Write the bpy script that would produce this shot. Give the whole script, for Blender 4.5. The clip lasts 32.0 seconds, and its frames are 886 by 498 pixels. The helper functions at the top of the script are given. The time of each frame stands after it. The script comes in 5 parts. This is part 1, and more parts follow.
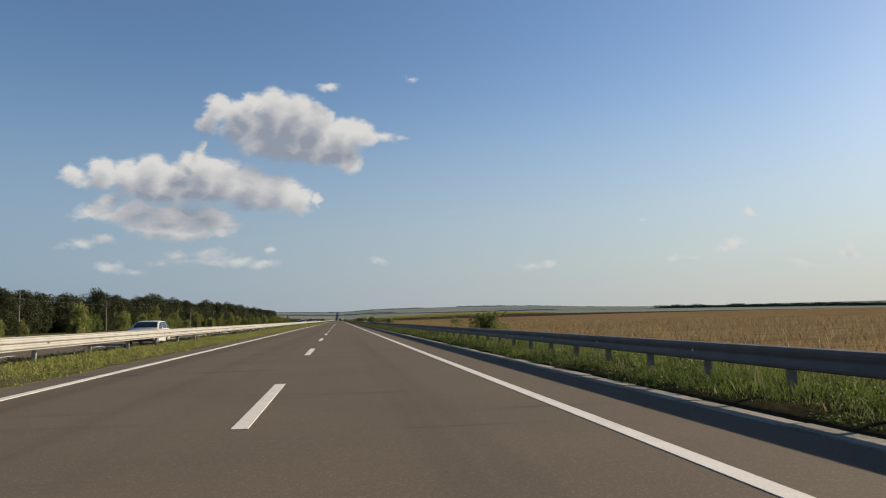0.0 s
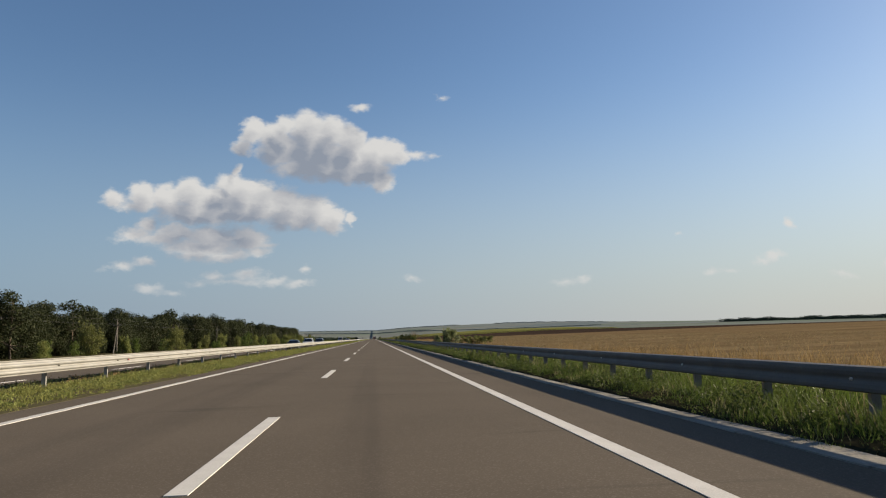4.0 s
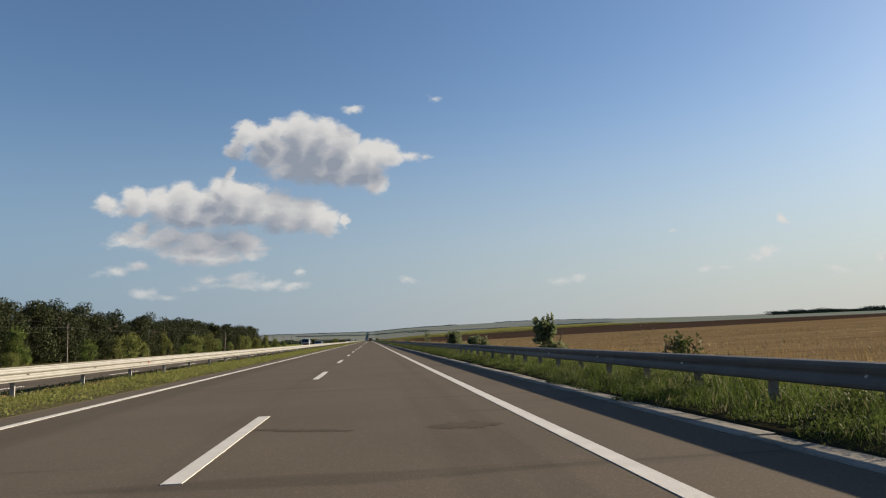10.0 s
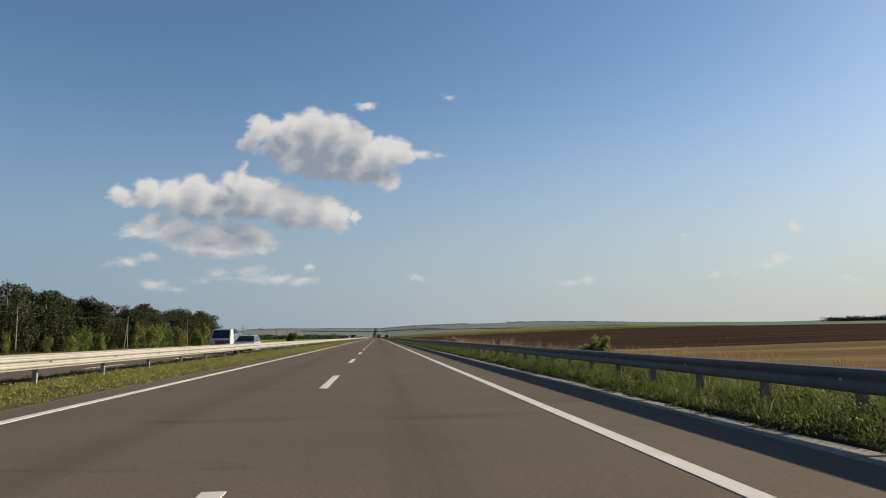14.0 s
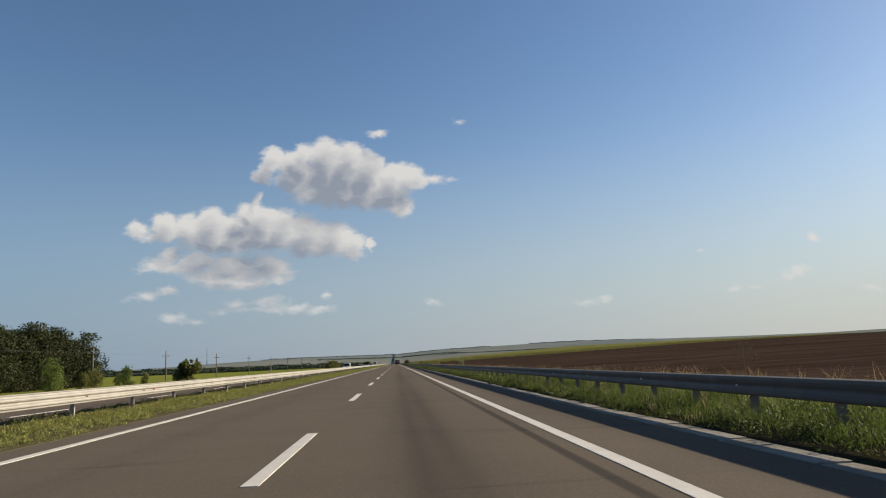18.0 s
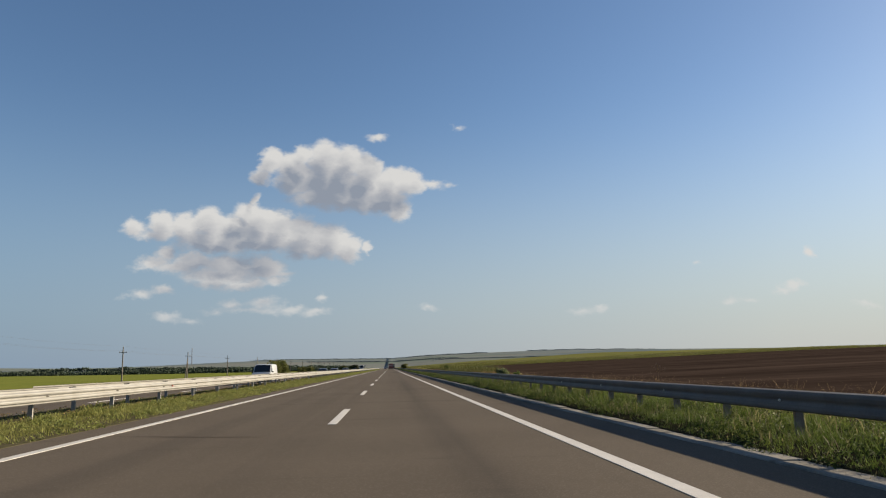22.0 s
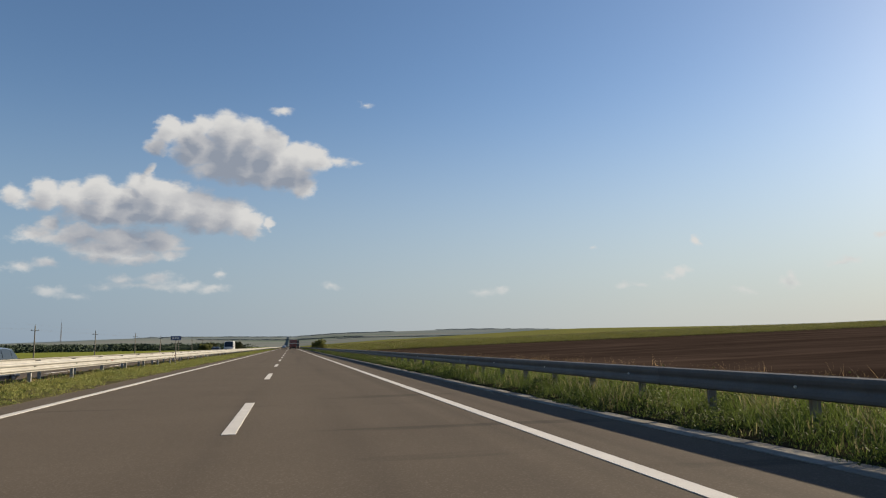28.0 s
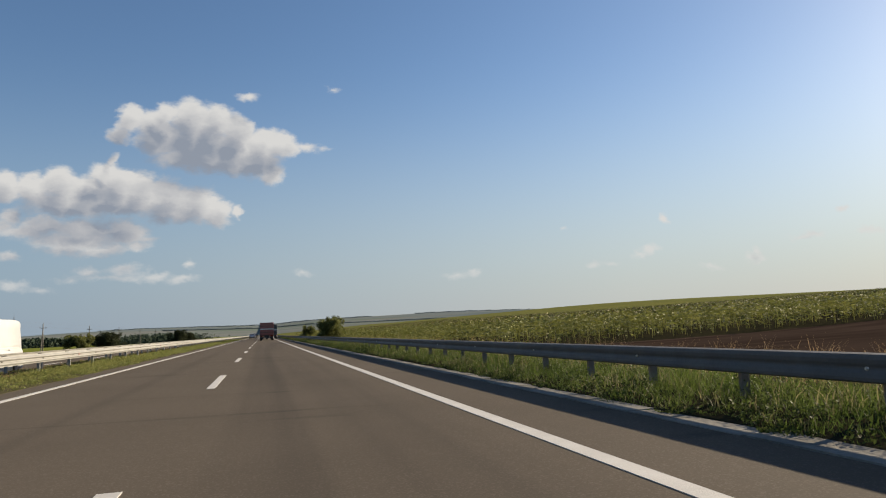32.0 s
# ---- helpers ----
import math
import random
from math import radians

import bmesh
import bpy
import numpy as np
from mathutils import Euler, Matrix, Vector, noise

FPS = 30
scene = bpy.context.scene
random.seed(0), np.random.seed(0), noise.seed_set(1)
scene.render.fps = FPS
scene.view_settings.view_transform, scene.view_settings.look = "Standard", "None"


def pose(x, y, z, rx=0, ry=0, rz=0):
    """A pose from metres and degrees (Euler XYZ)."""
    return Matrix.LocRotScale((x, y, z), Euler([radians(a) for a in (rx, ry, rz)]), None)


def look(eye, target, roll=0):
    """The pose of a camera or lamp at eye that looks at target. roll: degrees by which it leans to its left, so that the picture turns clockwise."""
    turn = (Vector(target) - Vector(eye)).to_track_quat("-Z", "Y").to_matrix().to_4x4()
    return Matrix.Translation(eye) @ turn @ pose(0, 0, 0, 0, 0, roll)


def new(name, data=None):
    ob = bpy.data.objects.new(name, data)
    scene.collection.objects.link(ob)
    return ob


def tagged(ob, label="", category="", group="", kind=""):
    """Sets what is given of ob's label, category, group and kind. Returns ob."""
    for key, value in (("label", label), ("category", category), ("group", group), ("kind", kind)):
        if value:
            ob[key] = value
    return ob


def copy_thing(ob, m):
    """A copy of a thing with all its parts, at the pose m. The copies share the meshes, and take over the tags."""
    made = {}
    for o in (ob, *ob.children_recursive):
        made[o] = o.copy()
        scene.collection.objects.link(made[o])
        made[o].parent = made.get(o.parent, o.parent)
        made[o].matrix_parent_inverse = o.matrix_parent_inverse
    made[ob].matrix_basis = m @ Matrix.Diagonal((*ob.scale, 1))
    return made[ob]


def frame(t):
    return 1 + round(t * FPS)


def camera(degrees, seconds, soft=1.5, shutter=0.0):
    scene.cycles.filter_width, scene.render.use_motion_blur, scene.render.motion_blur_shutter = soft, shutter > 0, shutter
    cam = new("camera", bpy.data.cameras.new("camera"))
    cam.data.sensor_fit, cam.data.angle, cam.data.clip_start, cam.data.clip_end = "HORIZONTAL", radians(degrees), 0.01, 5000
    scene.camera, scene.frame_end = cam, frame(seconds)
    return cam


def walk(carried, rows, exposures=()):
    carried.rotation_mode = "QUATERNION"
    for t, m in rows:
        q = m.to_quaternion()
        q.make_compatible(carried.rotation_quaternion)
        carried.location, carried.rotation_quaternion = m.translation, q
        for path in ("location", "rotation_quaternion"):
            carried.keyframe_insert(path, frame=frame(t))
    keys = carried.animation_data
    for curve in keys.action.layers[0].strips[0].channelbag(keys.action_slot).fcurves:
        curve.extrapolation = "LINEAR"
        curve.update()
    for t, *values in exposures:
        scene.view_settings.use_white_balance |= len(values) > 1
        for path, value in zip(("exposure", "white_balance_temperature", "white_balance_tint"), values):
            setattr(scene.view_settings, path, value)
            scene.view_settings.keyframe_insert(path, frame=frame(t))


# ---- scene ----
# ---- camera: a phone behind the windscreen of a car ----
LENS, EYE = 64.6, 1.073
cam = camera(LENS, 32.0, soft=1.15)
# seconds, sideways, along the road, yaw, pitch, roll
ROWS = [
    (0.0, 1.11, 7.66, -8.48, 5.65, 0.92),
    (0.5, 1.12, 20.89, -8.38, 6.41, -0.52),
    (1.0, 1.16, 34.18, -7.81, 6.80, 0.79),
    (1.5, 1.22, 47.51, -6.98, 7.30, 1.65),
    (2.0, 1.29, 60.89, -7.36, 8.13, 2.29),
    (2.5, 1.34, 74.32, -6.54, 8.47, 1.72),
    (3.0, 1.40, 87.79, -5.60, 7.97, 0.71),
    (3.5, 1.47, 101.30, -5.64, 7.50, 1.01),
    (5.5, 1.62, 155.66, -6.23, 6.31, 2.50),
    (6.0, 1.62, 169.32, -6.86, 6.37, 0.67),
    (6.5, 1.64, 183.01, -6.63, 6.49, 1.02),
    (7.0, 1.67, 196.73, -5.82, 6.93, 2.05),
    (7.5, 1.68, 210.48, -6.10, 6.97, 1.60),
    (8.0, 1.68, 224.25, -6.60, 6.60, 1.64),
    (8.5, 1.71, 238.04, -6.72, 6.80, 1.79),
    (9.0, 1.73, 251.83, -6.58, 7.20, 1.84),
    (9.5, 1.73, 265.62, -6.39, 7.03, 1.88),
    (10.0, 1.72, 279.40, -6.22, 7.15, 2.40),
    (10.5, 1.67, 293.17, -6.24, 6.16, 0.15),
    (11.0, 1.59, 306.94, -6.40, 6.60, 1.51),
    (11.5, 1.46, 320.72, -6.22, 6.49, 0.54),
    (12.0, 1.37, 334.51, -6.05, 6.75, 1.80),
    (12.5, 1.32, 348.35, -6.23, 6.40, 1.70),
    (13.0, 1.28, 362.24, -5.94, 7.23, 1.62),
    (13.5, 1.25, 376.20, -5.71, 7.04, 1.07),
    (15.5, 1.44, 432.63, -4.44, 7.48, 1.25),
    (16.0, 1.48, 446.84, -4.12, 8.05, 2.20),
    (16.5, 1.48, 461.07, -4.35, 9.16, 2.88),
    (17.0, 1.48, 475.30, -4.58, 9.18, 1.74),
    (17.5, 1.50, 489.53, -4.27, 9.30, 2.16),
    (18.0, 1.52, 503.73, -4.22, 9.06, 2.69),
    (18.5, 1.53, 517.90, -4.39, 8.81, 1.74),
    (19.0, 1.52, 532.04, -4.32, 9.37, 3.30),
    (19.5, 1.49, 546.14, -4.90, 9.08, 2.04),
    (20.0, 1.46, 560.22, -5.49, 8.69, 3.31),
    (20.5, 1.41, 574.29, -5.84, 9.31, 2.48),
    (21.0, 1.33, 588.36, -5.38, 9.91, 1.53),
    (21.5, 1.28, 602.46, -4.74, 10.00, 0.63),
    (22.0, 1.25, 616.57, -4.51, 9.50, 1.27),
    (22.5, 1.24, 630.71, -4.26, 8.67, 1.41),
    (23.0, 1.25, 644.87, -4.33, 8.69, 1.37),
    (23.5, 1.26, 659.03, -4.80, 8.64, 1.61),
    (24.0, 1.22, 673.20, -4.94, 9.51, 2.40),
    (24.5, 1.10, 687.36, -4.85, 9.77, 1.63),
    (26.5, 0.72, 744.07, -4.14, 9.77, 0.94),
    (27.0, 0.75, 758.27, -3.94, 8.81, 0.76),
    (27.5, 0.78, 772.49, -7.46, 7.92, 0.98),
    (28.0, 0.85, 786.72, -12.34, 7.71, 0.90),
    (28.5, 0.94, 800.96, -13.22, 7.51, 0.81),
    (29.0, 1.03, 815.19, -13.88, 7.16, 1.73),
    (29.5, 1.06, 829.42, -14.89, 6.56, 1.70),
    (30.0, 1.08, 843.64, -14.66, 6.55, 1.16),
    (30.5, 1.12, 857.85, -14.83, 6.08, 2.30),
    (31.0, 1.17, 872.06, -14.53, 6.43, 3.11),
    (31.5, 1.17, 886.28, -14.76, 6.49, 2.85),
    (32.0, 1.19, 900.51, -14.63, 6.32, 2.57),
]


def car_pose(x, y, yaw, pitch, roll):
    return pose(x, y, EYE, 0, 0, yaw) @ pose(0, 0, 0, pitch) @ pose(0, 0, 0, 0, roll) @ pose(0, 0, 0, 90)

walk(cam, [(t, car_pose(x, y, a, b, c)) for t, x, y, a, b, c in ROWS], exposures=[(0.0, 1.15), (32.0, 1.15)])

# ---- sky, sun and clouds ----
SUN_SIDE, SUN_UP = 72.0, 19.6      # degrees to the right of the road's heading, degrees above the horizon
SKY, SUNLIGHT = 0.0566, 5.0
HAZE_FAR, HAZE_SUN = (0.099, 0.141, 0.197), (0.211, 0.227, 0.236)   # haze away from the sun and towards it
sun = new("sun", bpy.data.lights.new("sun", "SUN"))
sun.data.energy, sun.data.angle, sun.data.color = SUNLIGHT, radians(0.6), (1.0, 0.84, 0.62)
side, up = radians(SUN_SIDE), radians(SUN_UP)
sun_dir = Vector((math.sin(side) * math.cos(up), math.cos(side) * math.cos(up), math.sin(up)))
sun.matrix_world = look(sun_dir * 200, (0, 0, 0))

CLOUD_MAIN = [(-0.1751, 0.2948, 0.0238, 0.0217), (-0.1884, 0.2733, 0.0158, 0.0166), (-0.1449, 0.2881, 0.0279, 0.0268), (-0.129, 0.3031, 0.02, 0.0185), (-0.0969, 0.2964, 0.0339, 0.0303), (-0.0631, 0.293, 0.0308, 0.0287), (-0.0373, 0.2845, 0.0261, 0.0253), (-0.0892, 0.2612, 0.0564, 0.0351), (-0.041, 0.2527, 0.0488, 0.0352), (-0.137, 0.2673, 0.0383, 0.0283), (-0.0002, 0.2608, 0.0344, 0.027), (0.026, 0.2607, 0.0263, 0.022), (-0.0088, 0.2357, 0.0367, 0.0268), (0.0104, 0.2172, 0.0196, 0.02), (0.054, 0.2606, 0.0207, 0.0093), (0.0788, 0.2596, 0.0199, 0.0051), (-0.0734, 0.2362, 0.0581, 0.0216), (-0.1053, 0.2381, 0.0480, 0.0199), (-0.0413, 0.2277, 0.0486, 0.0150)]
CLOUD_SECOND = [(-0.364, 0.1967, 0.0196, 0.016), (-0.3264, 0.1994, 0.0243, 0.0217), (-0.2921, 0.195, 0.0306, 0.0242), (-0.2578, 0.2027, 0.0277, 0.0259), (-0.2269, 0.1967, 0.031, 0.026), (-0.1984, 0.2338, 0.0094, 0.0139), (-0.2155, 0.2291, 0.0109, 0.0098), (-0.1623, 0.196, 0.0314, 0.027), (-0.1278, 0.1874, 0.0356, 0.0262), (-0.093, 0.1788, 0.0334, 0.0262), (-0.0661, 0.1662, 0.0288, 0.0229), (-0.1841, 0.1719, 0.0705, 0.0194), (-0.2537, 0.1769, 0.0695, 0.0193), (-0.3299, 0.1851, 0.0455, 0.012), (-0.1215, 0.1645, 0.0554, 0.0163), (-0.0374, 0.1649, 0.0072, 0.0123), (-0.1920, 0.2020, 0.0328, 0.0261), (-0.1958, 0.1818, 0.0468, 0.0243), (-0.2305, 0.1661, 0.1011, 0.0129), (-0.1216, 0.1597, 0.0634, 0.0114), (-0.2077, 0.2209, 0.0234, 0.0163)]
CLOUD_THIRD = [(-0.318, 0.1579, 0.0166, 0.0127), (-0.3328, 0.1455, 0.0301, 0.0103), (-0.2762, 0.1469, 0.0382, 0.0143), (-0.2303, 0.1421, 0.0463, 0.016), (-0.184, 0.1373, 0.035, 0.0177), (-0.1545, 0.1312, 0.014, 0.0072), (-0.253, 0.1211, 0.0382, 0.0119), (-0.2071, 0.1178, 0.0464, 0.0111), (-0.1685, 0.1202, 0.0233, 0.0096), (-0.3544, 0.138, 0.0165, 0.0039), (-0.2379, 0.1303, 0.0694, 0.0143), (-0.2988, 0.1394, 0.0380, 0.0111)]
CLOUD_LOW = [(-0.3506, 0.1034, 0.0186, 0.007), (-0.3208, 0.1091, 0.015, 0.0086), (-0.3682, 0.0976, 0.0111, 0.0039), (-0.226, 0.0881, 0.0199, 0.0071), (-0.1854, 0.0872, 0.0216, 0.0079), (-0.1452, 0.0799, 0.0233, 0.0071), (-0.1126, 0.0752, 0.0235, 0.0064), (-0.1992, 0.0788, 0.054, 0.0047), (-0.1023, 0.0981, 0.0094, 0.0072), (-0.3163, 0.07, 0.021, 0.0078), (-0.2863, 0.0645, 0.0196, 0.0055), (-0.2488, 0.08, 0.0114, 0.0039)]
CLOUD_WISPS = [(-0.0219, 0.3320, 0.0180, 0.0100), (0.0971, 0.3461, 0.0113, 0.0070), (0.0507, 0.0802, 0.0194, 0.0065), (0.277, 0.0715, 0.0270, 0.0060), (0.300, 0.0750, 0.0170, 0.0070), (0.6260, 0.1545, 0.0130, 0.0110), (0.6340, 0.1500, 0.0100, 0.0070),
               (0.580, 0.0985, 0.0260, 0.0075), (0.600, 0.1025, 0.0180, 0.0105), (0.4930, 0.0805, 0.0200, 0.0068), (0.5230, 0.0825, 0.0170, 0.0060), (0.7120, 0.0700, 0.0280, 0.0075), (0.7920, 0.0850, 0.0270, 0.0110), (0.7980, 0.0950, 0.0110, 0.0110),
               (0.895, 0.1220, 0.0420, 0.0085), (0.915, 0.1270, 0.0280, 0.0100), (1.035, 0.1300, 0.0340, 0.0090), (0.979, 0.1704, 0.0170, 0.0100), (0.447, 0.1365, 0.0080, 0.0055)]


def cloud_group(name, blobs):
    """Height of a heap of cloud puffs over a place of the sky."""
    g = bpy.data.node_groups.new(name, "ShaderNodeTree")
    g.interface.new_socket("Place", in_out="INPUT", socket_type="NodeSocketVector")
    g.interface.new_socket("Height", in_out="OUTPUT", socket_type="NodeSocketFloat")
    gi, go = g.nodes.new("NodeGroupInput"), g.nodes.new("NodeGroupOutput")
    last = None
    for u, v, a, b in blobs:
        m = g.nodes.new("ShaderNodeVectorMath")
        m.operation = "MULTIPLY_ADD"
        a, b = a * 1.02, b * 1.02
        m.inputs[1].default_value = (1 / a, 1 / b, 0)
        m.inputs[2].default_value = (-u / a, -v / b, 0)
        g.links.new(gi.outputs[0], m.inputs[0])
        n = g.nodes.new("ShaderNodeVectorMath")
        n.operation = "LENGTH"
        g.links.new(m.outputs[0], n.inputs[0])
        h = g.nodes.new("ShaderNodeMath")
        h.operation = "MULTIPLY_ADD"
        h.inputs[1].default_value, h.inputs[2].default_value = -1.0, 1.0
        g.links.new(n.outputs["Value"], h.inputs[0])
        s = g.nodes.new("ShaderNodeMath")
        s.operation, s.inputs[1].default_value = "MULTIPLY", min(1.0, b / 0.022)
        g.links.new(h.outputs[0], s.inputs[0])
        if last is None:
            last = s
        else:
            k = g.nodes.new("ShaderNodeMath")
            k.operation, k.inputs[2].default_value = "SMOOTH_MAX", 0.20
            g.links.new(last.outputs[0], k.inputs[0])
            g.links.new(s.outputs[0], k.inputs[1])
            last = k
    g.links.new(last.outputs[0], go.inputs[0])
    return g


def make_world():
    w = bpy.data.worlds.new("sky")
    scene.world = w
    w.use_nodes = True
    n, l = w.node_tree.nodes, w.node_tree.links
    n.clear()
    out, bg = n.new("ShaderNodeOutputWorld"), n.new("ShaderNodeBackground")
    sky = n.new("ShaderNodeTexSky")
    sky.sky_type, sky.sun_disc = "NISHITA", False
    sky.sun_elevation, sky.sun_rotation = up, side
    sky.air_density, sky.dust_density, sky.ozone_density, sky.altitude = 1.0, 0.6, 1.6, 100
    bg.inputs[1].default_value = SKY
    rich = n.new("ShaderNodeHueSaturation")
    rich.inputs["Saturation"].default_value = 1.15
    rich.inputs["Hue"].default_value = 0.505
    l.new(sky.outputs[0], rich.inputs["Color"])
    co = n.new("ShaderNodeTexCoord")
    sep = n.new("ShaderNodeSeparateXYZ")
    l.new(co.outputs["Generated"], sep.inputs[0])
    # pale summer haze that thickens towards the horizon
    thin = n.new("ShaderNodeMapRange")
    thin.interpolation_type = "SMOOTHERSTEP"
    thin.inputs["From Min"].default_value, thin.inputs["From Max"].default_value = -0.06, 0.40
    thin.inputs["To Min"].default_value, thin.inputs["To Max"].default_value = 0.93, 0.0
    l.new(sep.outputs["Z"], thin.inputs["Value"])
    glow = n.new("ShaderNodeMapRange")
    glow.inputs["From Min"].default_value, glow.inputs["From Max"].default_value = -0.50, 0.50
    l.new(sep.outputs["X"], glow.inputs["Value"])
    pale = n.new("ShaderNodeMix")
    pale.data_type = "RGBA"
    pale.inputs["A"].default_value, pale.inputs["B"].default_value = (*[c / SKY for c in HAZE_FAR], 1), (*[c / SKY for c in HAZE_SUN], 1)
    l.new(glow.outputs[0], pale.inputs["Factor"])
    hazy = n.new("ShaderNodeMix")
    hazy.data_type = "RGBA"
    l.new(thin.outputs[0], hazy.inputs["Factor"])
    l.new(rich.outputs[0], hazy.inputs["A"])
    l.new(pale.outputs["Result"], hazy.inputs["B"])
    l.new(hazy.outputs["Result"], bg.inputs[0])

    def math_node(op, a, b=None, c=None):
        m = n.new("ShaderNodeMath")
        m.operation = op
        for i, v in enumerate((a, b, c)):
            if v is None:
                continue
            if isinstance(v, (int, float)):
                m.inputs[i].default_value = v
            else:
                l.new(v, m.inputs[i])
        return m.outputs[0]

    ahead = math_node("MAXIMUM", sep.outputs["Y"], 0.05)
    comb = n.new("ShaderNodeCombineXYZ")
    l.new(math_node("DIVIDE", sep.outputs["X"], ahead), comb.inputs[0])
    l.new(math_node("DIVIDE", sep.outputs["Z"], ahead), comb.inputs[1])

    def noise_at(scale, detail, rough, stretch=(1, 1.5, 1)):
        mp = n.new("ShaderNodeMapping")
        mp.inputs["Scale"].default_value = stretch
        l.new(comb.outputs[0], mp.inputs[0])
        t = n.new("ShaderNodeTexNoise")
        t.inputs["Scale"].default_value, t.inputs["Detail"].default_value, t.inputs["Roughness"].default_value = scale, detail, rough
        l.new(mp.outputs[0], t.inputs["Vector"])
        return t

    warp = noise_at(20, 7, 0.62)
    wv = n.new("ShaderNodeVectorMath")
    wv.operation = "MULTIPLY_ADD"
    wv.inputs[1].default_value = (0.040, 0.036, 0)
    l.new(warp.outputs["Color"], wv.inputs[0])
    wo = n.new("ShaderNodeVectorMath")
    wo.operation, wo.inputs[1].default_value = "ADD", (-0.0265, -0.0235, 0)
    l.new(comb.outputs[0], wo.inputs[0])
    l.new(wo.outputs[0], wv.inputs[2])
    groups = [(cloud_group("puffs", b), k) for b, k in ((CLOUD_MAIN, 0.0), (CLOUD_SECOND, 0.0), (CLOUD_THIRD, 0.04), (CLOUD_LOW, 0.06), (CLOUD_WISPS, -0.01))]

    def field(offset):
        src = wv.outputs[0]
        if offset:
            o = n.new("ShaderNodeVectorMath")
            o.operation, o.inputs[1].default_value = "ADD", offset
            l.new(src, o.inputs[0])
            src = o.outputs[0]
        total = None
        for g, thinner in groups:
            gn = n.new("ShaderNodeGroup")
            gn.node_tree = g
            l.new(src, gn.inputs[0])
            height = math_node("ADD", gn.outputs[0], thinner)
            total = height if total is None else math_node("MAXIMUM", total, height)
        return total

    # how much cloud lies between a place and the light above it, to the right
    f0, f1, f2 = field(None), field((0.007, 0.013, 0)), field((0.015, 0.034, 0))
    fine, soft = noise_at(52, 6, 0.60), noise_at(19, 4, 0.5)
    shade = math_node("MULTIPLY_ADD", math_node("MAXIMUM", f1, 0.0), 0.55, math_node("MULTIPLY", math_node("MAXIMUM", f2, 0.0), 0.85))
    shade = math_node("ADD", shade, math_node("MULTIPLY_ADD", soft.outputs["Fac"], -0.62, 0.31))
    shade = math_node("ADD", shade, math_node("MULTIPLY_ADD", fine.outputs["Fac"], -0.20, 0.10))
    lit = math_node("SUBTRACT", 1.0, shade)
    edge = math_node("MULTIPLY_ADD", fine.outputs["Fac"], 0.50, math_node("ADD", f0, -0.20))
    # crisp towards the light, frayed at the base
    width = math_node("MULTIPLY_ADD", math_node("MINIMUM", math_node("MAXIMUM", shade, 0.0), 1.0), 0.10, 0.46)
    alpha = n.new("ShaderNodeMapRange")
    alpha.interpolation_type = "SMOOTHSTEP"
    l.new(math_node("DIVIDE", edge, width), alpha.inputs["Value"])
    front = math_node("GREATER_THAN", sep.outputs["Y"], 0.1)
    # clouds low over the horizon are veiled by haze
    veil = n.new("ShaderNodeMapRange")
    veil.inputs["From Min"].default_value, veil.inputs["From Max"].default_value = 0.04, 0.13
    veil.inputs["To Min"].default_value, veil.inputs["To Max"].default_value = 0.45, 0.97
    l.new(sep.outputs["Z"], veil.inputs["Value"])
    cover = math_node("MULTIPLY", math_node("MULTIPLY", alpha.outputs[0], front), veil.outputs[0])
    ramp = n.new("ShaderNodeValToRGB")
    ramp.color_ramp.elements[0].position, ramp.color_ramp.elements[0].color = 0.05, (0.30, 0.335, 0.40, 1)
    ramp.color_ramp.elements[1].position, ramp.color_ramp.elements[1].color = 0.95, (0.76, 0.745, 0.72, 1)
    mid = ramp.color_ramp.elements.new(0.48)
    mid.color = (0.51, 0.515, 0.535, 1)
    l.new(lit, ramp.inputs[0])
    cl = n.new("ShaderNodeBackground")
    cl.inputs[1].default_value = 0.416
    l.new(ramp.outputs[0], cl.inputs[0])
    mix = n.new("ShaderNodeMixShader")
    l.new(cover, mix.inputs[0])
    l.new(bg.outputs[0], mix.inputs[1])
    l.new(cl.outputs[0], mix.inputs[2])
    l.new(mix.outputs[0], out.inputs[0])


make_world()

